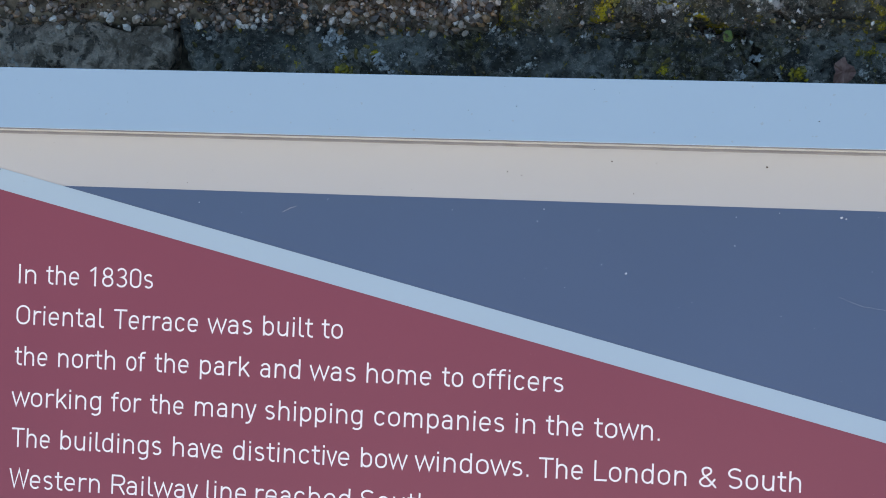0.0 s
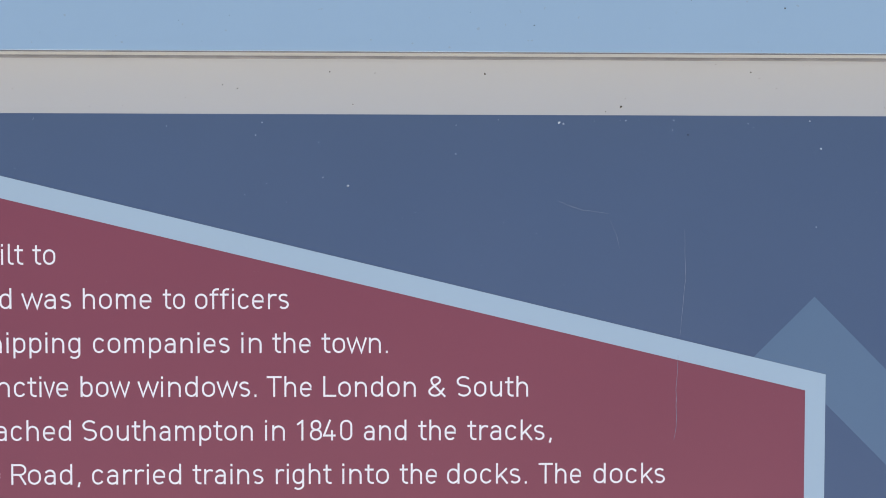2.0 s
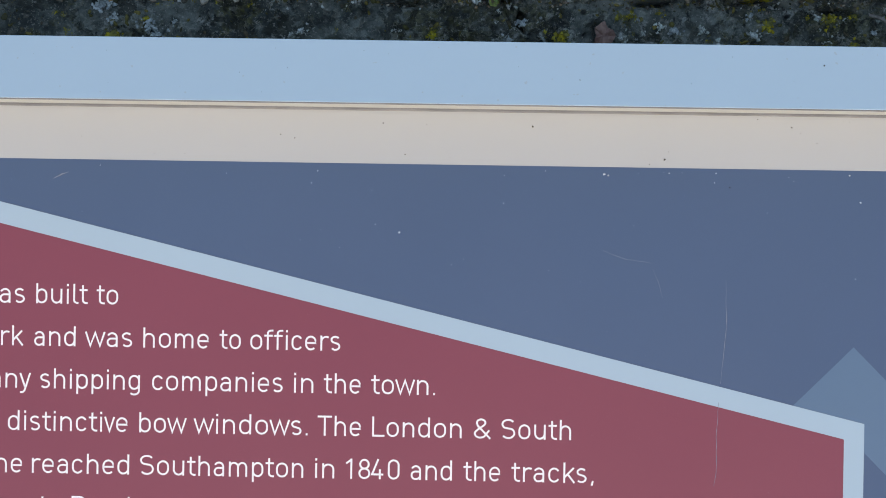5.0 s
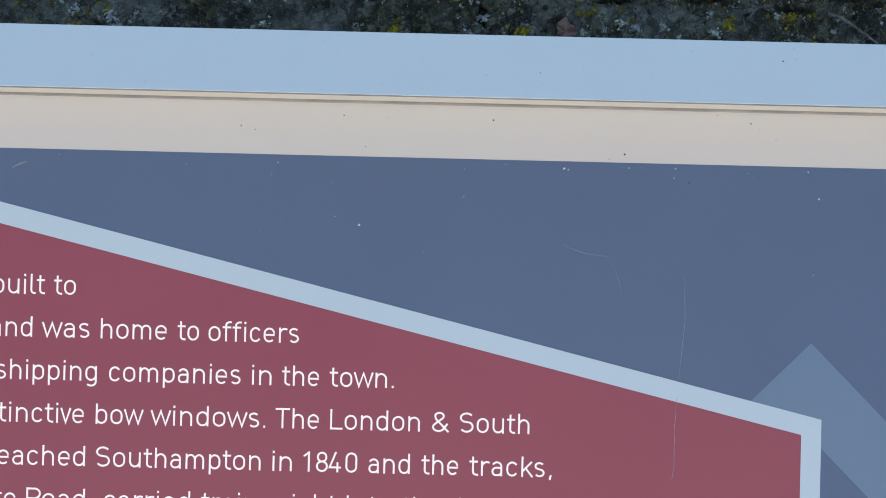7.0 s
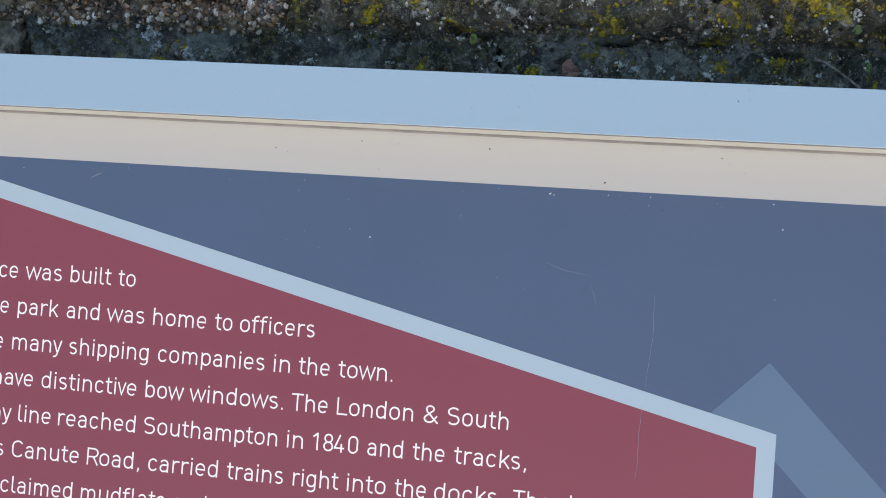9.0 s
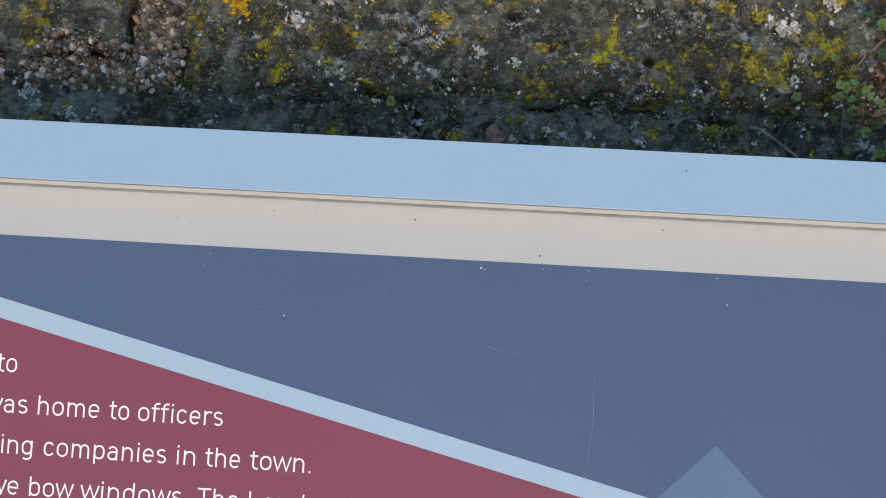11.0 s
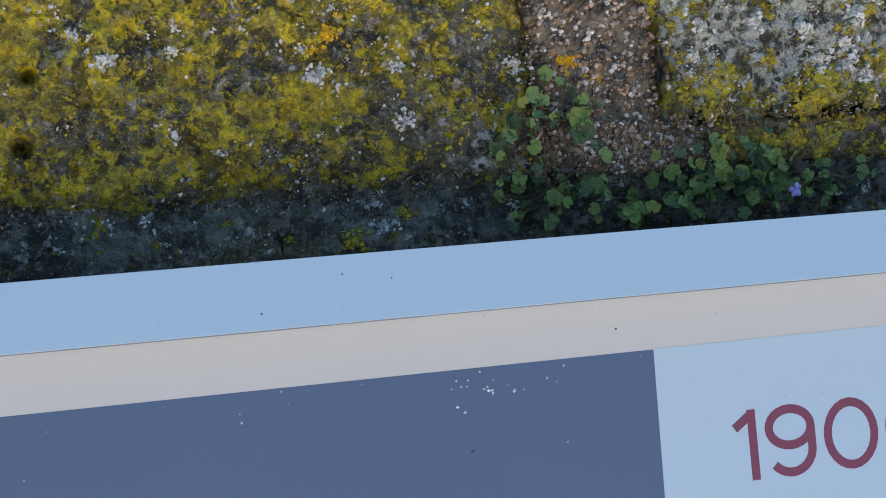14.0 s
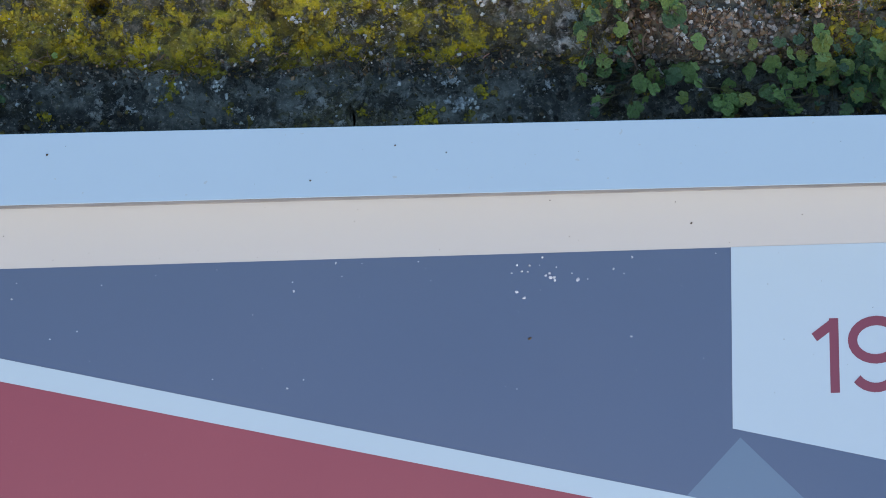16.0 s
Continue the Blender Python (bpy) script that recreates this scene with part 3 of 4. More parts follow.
def fill(n, x0, x1, y0, y1, lo, hi, power=2.2):
    p = np.stack([rng.uniform(x0, x1, n), rng.uniform(y0, y1, n)], 1)
    return p, lo + (hi - lo) * rng.random(n) ** power


sets = [fill(700, 0.163, 0.190, 0.080, 0.175, 0.0009, 0.0034), fill(1150, -0.20, 0.185, 0.0745, 0.0905, 0.0008, 0.0032), fill(240, 0.120, 0.170, 0.082, 0.100, 0.0008, 0.003),
        fill(2400, 0.937, 0.999, 0.076, 0.178, 0.0005, 0.0024, 2.8), fill(1100, 0.935, 1.020, 0.072, 0.099, 0.0004, 0.0019), fill(300, 0.20, 0.50, 0.072, 0.082, 0.0005, 0.0014),
        fill(350, 0.60, 0.94, 0.072, 0.081, 0.0005, 0.0013), fill(250, 1.04, 1.25, 0.074, 0.096, 0.0005, 0.0014)]
scatter("grit", np.concatenate([s[0] for s in sets]), np.concatenate([s[1] for s in sets]), GRIT, wall, sink=0.42, label="loose flint grit in the joints")


MOSS = island_mat("moss_cushion", ((0.14, 0.12, 0.045), (0.22, 0.18, 0.06), (0.10, 0.088, 0.045), (0.30, 0.23, 0.07), (0.17, 0.13, 0.08)), 0.95, 0.1, 900)
CRUMB = island_mat("tan_crumbs", ((0.70, 0.48, 0.28), (0.52, 0.34, 0.20), (0.85, 0.64, 0.42), (0.36, 0.22, 0.14)), 0.9, 0.2, 700)
sets = [fill(900, 0.19, 0.94, 0.0735, 0.0815, 0.0005, 0.0018), fill(500, 0.05, 1.2, 0.054, 0.078, 0.0005, 0.0022), fill(700, 0.05, 1.2, 0.0495, 0.0575, 0.0005, 0.0022), fill(1500, 0.512, 0.556, 0.074, 0.17, 0.0005, 0.0017),
        fill(1500, 1.0, 1.2, 0.074, 0.098, 0.0005, 0.0020), fill(120, 0.933, 0.945, 0.078, 0.17, 0.0006, 0.0024), fill(120, 0.990, 1.002, 0.09, 0.17, 0.0006, 0.0024)]
scatter("moss", np.concatenate([s[0] for s in sets]), np.concatenate([s[1] for s in sets]), MOSS, wall, sink=0.55, flat=(0.3, 0.55), label="dark olive moss cushions in the joints")
sets = [fill(420, 0.505, 0.595, 0.074, 0.102, 0.0005, 0.0020), fill(360, 0.585, 0.662, 0.0735, 0.0815, 0.0005, 0.0018), fill(120, 0.945, 0.985, 0.105, 0.130, 0.0005, 0.0016)]
scatter("crumbs", np.concatenate([s[0] for s in sets]), np.concatenate([s[1] for s in sets]), CRUMB, wall, sink=0.2, label="tan crumbs of dry soil")


# ---- lichens ----
def flakes(name, points, sizes, material, label=""):
    """Ragged thin crusts as one mesh, each lying on the masonry."""
    vs, fs, n = [], [], 0
    z = heights(points[:, 0], points[:, 1])
    for (x, y), r, h in zip(points, sizes, z):
        m = 9
        a = np.arange(m) / m * 2 * np.pi + rng.uniform(0, 1)
        q = r * rng.uniform(0.35, 1.35, m)
        lift = min(0.0012, 0.3 * r) + 0.0006
        ring = np.stack([x + q * np.cos(a), y + q * np.sin(a), np.full(m, h - 0.0003)], 1)
        mid = np.stack([x + 0.7 * q * np.cos(a), y + 0.7 * q * np.sin(a), h + lift * rng.uniform(0.6, 1.1, m)], 1)
        vs += [(x, y, h + lift * 0.8), *mid.tolist(), *ring.tolist()]
        for k in range(m):
            j = (k + 1) % m
            fs += [(n, n + 1 + k, n + 1 + j), (n + 1 + k, n + 1 + m + k, n + 1 + m + j, n + 1 + j)]
        n += 1 + 2 * m
    me = bpy.data.meshes.new(name)
    me.from_pydata(vs, [], fs)
    ob = part(name, me, material, wall, label)
    ob.matrix_world = BOARD
    return tagged(ob, kind="stuff")


def patches(spots, share=80):
    """Flakes that crowd round given middles: x, y, reach in millimetres."""
    ps, rs = [], []
    for x, y, r in spots:
        n = int(share * 0.42 * min(2.0, r / 4))
        a, d = rng.uniform(0, 6.283, n), np.abs(rng.normal(0, 0.52, n)) * r / 1000
        ps.append(np.stack([x + d * np.cos(a), y + d * np.sin(a) * 0.8], 1))
        rs.append(rng.uniform(0.07, 0.30, n) * r / 1000)
    return np.concatenate(ps), np.concatenate(rs)


def strewn(n, x0, x1, y0, y1, lo, hi, scale=40, level=0.0, seed=0):
    p = np.stack([rng.uniform(x0, x1, n), rng.uniform(y0, y1, n)], 1)
    p = p[fbm(p[:, 0], p[:, 1], scale, 3, seed) > level]
    return p, lo * 0.8 + (hi - lo) * 0.6 * rng.random(len(p)) ** 3


def groups(n, x0, x1, y0, y1, lo, hi):
    """Middles for patches, strewn by chance."""
    return tuple((rng.uniform(x0, x1), rng.uniform(y0, y1), lo + (hi - lo) * rng.random() ** 2) for _ in range(n))


def merge(*sets):
    return np.concatenate([s[0] for s in sets]), np.concatenate([s[1] for s in sets])


L_WHITE = island_mat("lichen_white", ((0.76, 0.78, 0.69), (0.60, 0.62, 0.53), (0.88, 0.87, 0.80), (0.46, 0.45, 0.40)), 0.95, 0.2, 900)
L_BLUE = island_mat("lichen_blue_grey", ((0.58, 0.60, 0.56), (0.44, 0.47, 0.45), (0.68, 0.69, 0.64)), 0.95, 0.2, 900)
L_YELLOW = island_mat("lichen_yellow", ((0.48, 0.385, 0.055), (0.35, 0.30, 0.07), (0.62, 0.47, 0.04), (0.27, 0.24, 0.075)), 0.95, 0.2, 900)
L_ORANGE = island_mat("lichen_orange", ((0.80, 0.48, 0.025), (0.66, 0.42, 0.035)), 0.95, 0.2, 900)

flakes("white_lichen", *merge(
    patches(groups(34, 0.20, 0.52, 0.088, 0.172, 1.5, 5.0) + groups(44, 0.55, 0.94, 0.088, 0.172, 1.5, 5.5) + groups(60, 1.0, 1.2, 0.099, 0.172, 3.0, 8.0) + groups(58, 0.05, 1.15, 0.053, 0.077, 1.6, 4.2), 70),
    patches(((0.2448, 0.1093, 6), (0.7845, 0.1042, 4), (0.8020, 0.0960, 3), (0.330, 0.128, 5), (0.345, 0.113, 3), (0.268, 0.0835, 2.5), (0.282, 0.076, 5), (0.4020, 0.0762, 2.5), (0.4090, 0.0757, 3), (0.4165, 0.0752, 3),
             (0.312, 0.0665, 2.5), (0.357, 0.062, 2), (0.475, 0.092, 4), (0.470, 0.116, 7), (0.492, 0.130, 6), (0.536, 0.125, 5), (0.640, 0.120, 5), (0.655, 0.093, 5),
             (0.880, 0.105, 5), (0.878, 0.128, 5), (0.845, 0.126, 6), (0.770, 0.0705, 3), (0.757, 0.0700, 3), (0.818, 0.0725, 2.5), (0.7905, 0.0685, 2), (0.745, 0.0655, 2.5),
             (0.700, 0.116, 4), (0.7150, 0.142, 6), (0.760, 0.135, 6), (0.60, 0.135, 7), (0.39, 0.135, 4), (0.225, 0.140, 5))),
    strewn(2600, 0.19, 0.52, 0.080, 0.172, 0.0003, 0.0018, 75, 0.14, 5), strewn(3800, 0.55, 0.94, 0.080, 0.172, 0.0003, 0.0018, 75, 0.12, 6),
    strewn(7000, 0.997, 1.25, 0.095, 0.175, 0.0003, 0.0012, 60, 0.03, 7), strewn(500, 0.05, 1.2, 0.054, 0.077, 0.0004, 0.0024, 60, 0.07, 8),
    strewn(250, -0.2, 0.165, 0.090, 0.172, 0.0003, 0.0015, 55, 0.05, 9)), L_WHITE, "small white crust lichens")
flakes("blue_grey_lichen", *merge(
    patches(((0.1338, 0.0628, 5), (0.1390, 0.0590, 4), (0.1128, 0.0721, 6), (0.1180, 0.0650, 4), (0.146, 0.064, 2.5), (0.5106, 0.0645, 5), (0.8677, 0.0619, 5), (0.865, 0.071, 4.5),
             (0.303, 0.066, 4), (0.297, 0.0585, 4), (0.372, 0.0635, 4), (0.905, 0.068, 3), (0.735, 0.062, 3)) + groups(16, 0.30, 1.0, 0.053, 0.076, 1.5, 4.2)),
    strewn(160, 0.6, 0.94, 0.056, 0.075, 0.0004, 0.0018, 50, 0.05, 18)), L_BLUE, "blue-grey leafy lichens")
flakes("yellow_lichen", *merge(
    patches(groups(26, 0.62, 0.94, 0.088, 0.172, 2.0, 6.0) + groups(7, 1.0, 1.2, 0.105, 0.172, 2.0, 6.0) + groups(34, 0.30, 1.1, 0.053, 0.076, 1.2, 3.8) + groups(64, 1.00, 1.20, 0.077, 0.094, 2.5, 7.0) + groups(10, 0.20, 0.52, 0.084, 0.172, 2.5, 6.0), 100),
    patches(((0.1185, 0.0562, 6), (0.3198, 0.0585, 5), (0.2230, 0.0905, 2.5), (0.413, 0.066, 4), (0.451, 0.0575, 3), (0.441, 0.0690, 4), (0.456, 0.0965, 6), (0.459, 0.121, 5),
             (0.492, 0.1345, 8), (0.428, 0.130, 5), (0.443, 0.125, 5), (0.240, 0.0880, 3.5), (0.877, 0.0665, 4), (0.855, 0.0560, 6), (0.702, 0.0600, 3.5), (0.300, 0.138, 5),
             (0.352, 0.130, 6), (0.36, 0.102, 4), (0.27, 0.13, 5), (1.064, 0.1015, 9), (1.060, 0.1080, 7), (1.016, 0.1000, 6), (1.073, 0.0840, 9), (1.041, 0.0840, 9),
             (1.058, 0.0850, 8), (1.092, 0.1000, 6), (1.110, 0.1170, 12), (1.047, 0.1210, 5)), 130),
    strewn(2400, 0.19, 0.52, 0.085, 0.172, 0.0003, 0.0018, 60, 0.20, 11), strewn(5500, 0.60, 0.94, 0.084, 0.172, 0.0003, 0.0020, 60, 0.12, 12),
    strewn(4500, 0.997, 1.25, 0.078, 0.172, 0.0002, 0.0010, 60, 0.16, 13)), L_YELLOW, "yellow crust lichens")
flakes("orange_lichen", *merge(patches(((0.2152, 0.1163, 6), (0.2190, 0.1120, 4), (0.8500, 0.1420, 6), (0.8430, 0.136, 4), (0.955, 0.126, 7), (0.968, 0.118, 4), (0.70, 0.145, 9), (0.585, 0.136, 4)))),
       L_ORANGE, "orange lichen rosettes")


# ---- plants that grow in the joint ----
LEAF_N = Nodes("leaf_green", 0.24, spec=0.7)
info = LEAF_N.t.nodes.new("ShaderNodeObjectInfo").outputs["Random"]
tone = LEAF_N.mix(LEAF_N.span(info, 0.0, 0.75), (0.045, 0.105, 0.050), (0.27, 0.41, 0.105))
tone = LEAF_N.mix(LEAF_N.span(info, 0.86, 0.97), tone, (0.30, 0.33, 0.07))
tone = LEAF_N.mix(LEAF_N.math("MULTIPLY", LEAF_N.span(LEAF_N.noise(2.2, 4), 0.4, 0.7), 0.35), tone, (0.12, 0.22, 0.085))
LEAF_N.bump(LEAF_N.noise(4.5, 3), 0.5, 0.12)
LEAF = LEAF_N.done(tone)
STEM = plain_mat("stem_brown_green", (0.10, 0.075, 0.04), (0.16, 0.13, 0.06), 200, 0.6, 0.1)
ROOT = plain_mat("dry_root", (0.16, 0.10, 0.065), (0.34, 0.24, 0.15), 150, 0.8, 0.2)
PETAL = plain_mat("petal_lilac", (0.34, 0.26, 0.62), (0.52, 0.44, 0.75), 300, 0.6, 0.1)


def leaf_mesh(seed):
    """A small rounded leaf with five blunt lobes, cupped, with its stalk's notch at -y."""
    r = random.Random(seed)
    bm = bmesh.new()
    m = 25
    mid = bm.verts.new((0, -0.25, -0.14))
    rings = []
    for t in (0.62, 1.0):
        ring = []
        for k in range(m):
            a = -math.pi / 2 + k / m * 2 * math.pi
            lobe = (0.86, 0.98, 1.03, 1.03, 0.98)[k % 5] + r.uniform(-0.03, 0.03)
            if k == 0:
                lobe = 0.42
            lobe = 1 + (lobe - 1) * (0.3 if t < 1 else 1.0)
            z = 0.10 * t * math.cos(5 * (a - math.pi / 2)) + 0.14 * t * t * math.cos(2 * a + seed) - 0.12 * (1 - t)
            ring.append(bm.verts.new((t * lobe * math.cos(a), t * lobe * math.sin(a) * 0.92, z + r.uniform(-0.04, 0.04))))
        rings.append(ring)
    for k in range(m):
        j = (k + 1) % m
        bm.faces.new((mid, rings[0][k], rings[0][j]))
        bm.faces.new((rings[0][k], rings[1][k], rings[1][j], rings[0][j]))
    me = mesh_of(bm, "leaf")
    me.materials.append(LEAF)
    me.polygons.foreach_set("use_smooth", [True] * len(me.polygons))
    return me


LEAVES = [leaf_mesh(k) for k in range(7)]
SHADY = leaf_mesh(3)
SHADY.materials[0] = plain_mat("leaf_dull_green", (0.035, 0.065, 0.035), (0.06, 0.09, 0.05), 3, 0.5, 0.0)


def tube(points, radii, sides=6):
    """A bent, tapering round rod through points."""
    bm = bmesh.new()
    rings = []
    for k, p in enumerate(points):
        a, b = Vector(points[max(0, k - 1)]), Vector(points[min(len(points) - 1, k + 1)])
        q = (b - a).to_track_quat("Z", "Y")
        rings.append([bm.verts.new(Vector(p) + q @ Vector((radii[k] * math.cos(t), radii[k] * math.sin(t), 0)))
                      for t in [s / sides * 2 * math.pi for s in range(sides)]])
    for u, v in zip(rings, rings[1:]):
        for s in range(sides):
            bm.faces.new((u[s], u[(s + 1) % sides], v[(s + 1) % sides], v[s]))
    bm.faces.new(rings[0][::-1])
    bm.faces.new(rings[-1])
    return bm


def bent(a, b, r, sag=0.003, n=6, lift=0.0):
    a, b = Vector(a), Vector(b)
    out = []
    for k in range(n):
        s = k / (n - 1)
        p = a.lerp(b, s)
        w = math.sin(math.pi * s)
        out.append(p + Vector((r.uniform(-1, 1) * sag * w, r.uniform(-1, 1) * sag * w, lift * w)))
    return out


def plant(x, y, n, sx, sy, size, seed, label, extra=(), rise=0.010, stems=True):
    """One toadflax tuft: round lobed leaves on thin stalks."""
    r = random.Random(seed)
    p = thing("toadflax_plant", label, "plant", BOARD @ Matrix.Translation((x, y, height(x, y))), "plants in the wall joint")
    z0 = height(x, y)
    spots = [(r.gauss(0, 0.55) * sx, r.gauss(0, 0.55) * sy, None) for _ in range(int(n * 2.1))] + list(extra)
    for dx, dy, dz in spots:
        if y + dy < 0.0535 and dz is None:
            dy = 0.0535 - y + r.uniform(0, 0.004)
        lz = (height(x + dx, y + dy) - z0) + r.uniform(0.15, 1.0) * rise if dz is None else dz
        s = size * r.uniform(0.36, 0.84) / 1000
        leaf = new("leaf", r.choice(LEAVES) if dz is None else SHADY)
        leaf.parent = p
        tilt = Euler((r.gauss(-0.12, 0.55), r.gauss(0, 0.55), r.uniform(0, 6.28)))
        leaf.matrix_basis = Matrix.LocRotScale((dx, dy, lz + 0.0015), tilt, (s, s, s))
        if stems and r.random() < 0.8:
            root = (dx * 0.35 + r.uniform(-0.004, 0.004), dy * 0.35 + r.uniform(-0.002, 0.004), 0.0)
            pts = bent(root, (dx, dy, lz + 0.0012), r, 0.003, 6, 0.002)
            part("stalk", tube(pts, [0.00035 - 0.00002 * k for k in range(6)], 5), STEM, p)
    return p


GREEN = "small green toadflax with rounded lobed leaves in the wall joint"
plant(0.5290, 0.1180, 15, 0.026, 0.017, 5.2, 1, GREEN)
plant(0.5040, 0.0860, 12, 0.014, 0.020, 3.9, 2, "sparse toadflax with small pale leaves on mossy stone")
plant(0.5500, 0.0655, 22, 0.034, 0.009, 5.6, 3, GREEN, rise=0.016)
plant(0.5960, 0.0620, 13, 0.020, 0.008, 5.4, 44, "green toadflax with one leaf over the board's rail", extra=((-0.0155, -0.0120, 0.062),), rise=0.016)
plant(0.5750, 0.0960, 6, 0.008, 0.018, 4.2, 5, GREEN)
plant(0.6660, 0.0660, 18, 0.026, 0.010, 2.9, 6, "fine-leaved creeping toadflax on dark stone")
plant(0.2905, 0.0745, 1, 0.004, 0.003, 3.6, 7, "tiny toadflax seedling in a crack", rise=0.005)
plant(0.9460, 0.0990, 15, 0.018, 0.013, 5.0, 8, GREEN, rise=0.014)
plant(0.9210, 0.0880, 8, 0.008, 0.015, 4.6, 18, GREEN, rise=0.014)
plant(0.9480, 0.0700, 18, 0.024, 0.016, 5.0, 9, "toadflax with yellowing leaves beside grit", rise=0.014)
plant(0.9890, 0.0610, 13, 0.030, 0.008, 5.6, 10, GREEN, rise=0.016)
blooming = plant(1.0270, 0.0680, 36, 0.030, 0.017, 5.0, 11, "bushy toadflax tuft with a lilac flower", rise=0.018)
plant(1.0120, 0.0720, 12, 0.016, 0.010, 5.2, 31, GREEN, rise=0.018)
plant(1.0380, 0.0720, 13, 0.013, 0.010, 5.0, 37, "dense bright green toadflax beside a lilac flower", rise=0.020)
plant(1.0750, 0.0640, 7, 0.020, 0.010, 3.6, 12, GREEN)


def flower():
    bm = bmesh.new()
    for k, (a, s) in enumerate(((0.4, 1.0), (1.3, 1.0), (3.2, 1.2), (4.2, 1.25), (5.2, 1.2))):
        c = Vector((math.cos(a), math.sin(a), 0)) * 0.0014 * s
        bmesh.ops.create_uvsphere(bm, u_segments=8, v_segments=5, radius=1.0,
                                  matrix=Matrix.LocRotScale(c + Vector((0, 0, 0.0004 * (k % 2))), Euler((0.3, 0, a)), (0.0018 * s, 0.0013, 0.0006)))
    return bm


ob = part("flower", flower(), PETAL, blooming, "lilac petals", smooth=True)
ob.location = (0.0215, -0.0055, 0.020)

# ---- roots, soil and litter in the joint ----
SOIL = plain_mat("root_soil", (0.11, 0.075, 0.046), (0.50, 0.34, 0.19), 260, 0.9, 0.9)


def clump(x, y, sx, sy, h, seed, label):
    """A lumpy crust of soil and old roots that fills a joint."""
    n, m = 40, 26
    U, V = np.meshgrid(np.linspace(-1, 1, n), np.linspace(-1, 1, m))
    X, Y = x + U * sx + 0.006 * fbm(U, V, 2, 3, seed), y + V * sy + 0.004 * fbm(U, V, 2, 3, seed + 5)
    base = heights(X.ravel(), Y.ravel()).reshape(X.shape)
    dome = np.clip(1 - (np.abs(U) ** 2.5 + np.abs(V) ** 2.5), 0, 1) ** 0.5
    Z = base + h * dome * (0.45 + 2.6 * fbm(X, Y, 110, 5, seed)) - 0.0012 - 0.002 * (dome <= 0)
    i = (np.arange(m - 1)[:, None] * n + np.arange(n - 1)[None]).ravel()
    me = bpy.data.meshes.new("soil_crust")
    o = np.array([x, y, height(x, y)])
    me.from_pydata((np.stack([X, Y, Z], -1).reshape(-1, 3) - o).tolist(), [], np.stack([i, i + 1, i + n + 1, i + n], 1).tolist())
    me.materials.append(SOIL)
    me.polygons.foreach_set("use_smooth", [True] * len(me.polygons))
    ob = new("soil_crust", me)
    ob.matrix_world = BOARD @ Matrix.Translation(Vector(o))
    return tagged(ob, label, "soil", "soil crusts")


clump(0.5500, 0.0890, 0.036, 0.014, 0.0030, 21, "tan crust of soil and old roots in the joint")
clump(0.6230, 0.0775, 0.038, 0.0050, 0.006, 22, "narrow tan soil crust along the joint")
clump(0.5280, 0.0785, 0.024, 0.0055, 0.005, 23, "reddish soil crust under plants")
clump(0.9620, 0.1180, 0.014, 0.010, 0.002, 24, "crumbly orange soil in the joint")

SHRED = island_mat("dry_shreds", ((0.50, 0.32, 0.15), (0.34, 0.21, 0.11), (0.72, 0.52, 0.29), (0.22, 0.13, 0.08), (0.40, 0.22, 0.16), (0.14, 0.085, 0.055)), 0.9, 0.2, 700)


def shreds(sets, label):
    """Bits of dry root, bark and old leaf as one mesh of thin curled strips."""
    vs, fs, n = [], [], 0
    for count, x0, x1, y0, y1 in sets:
        p = np.stack([rng.uniform(x0, x1, count), rng.uniform(y0, y1, count)], 1)
        p = p[fbm(p[:, 0], p[:, 1], 70, 3, 91) > -0.10]
        for (x, y), z in zip(p, heights(p[:, 0], p[:, 1])):
            long_, wide, a, curl = rng.uniform(0.0005, 0.0021), rng.uniform(0.00010, 0.00034), rng.uniform(0, 3.14), rng.uniform(-0.4, 0.4)
            z += rng.uniform(0.0002, 0.0030)
            for k in range(4):
                s = (k / 3 - 0.5) * 2
                b = a + curl * s
                cx, cy = x + long_ * s * math.cos(b), y + long_ * s * math.sin(b)
                w = wide * (1 - 0.5 * s * s)
                cz = z + 0.0007 * math.sin(2.2 * s + curl * 3)
                for side, up in ((-1, 0), (1, 0), (0, 0.00035)):
                    vs.append((cx - side * w * math.sin(b), cy + side * w * math.cos(b), cz + up))
            for k in range(3):
                i = n + 3 * k
                fs += [(i, i + 2, i + 5, i + 3), (i + 2, i + 1, i + 4, i + 5), (i + 1, i, i + 3, i + 4)]
            n += 12
    me = bpy.data.meshes.new("shreds")
    me.from_pydata(vs, [], fs)
    ob = part("shreds", me, SHRED, wall, label)
    ob.matrix_world = BOARD
    tagged(ob, kind="stuff")


shreds(((1500, 0.510, 0.598, 0.0745, 0.104), (1000, 0.585, 0.668, 0.0735, 0.0825), (160, 0.515, 0.552, 0.100, 0.165), (500, 0.930, 1.04, 0.074, 0.100), (160, 0.67, 0.93, 0.073, 0.083)),
       "dry shreds of root and bark in the joints")

r = random.Random(33)
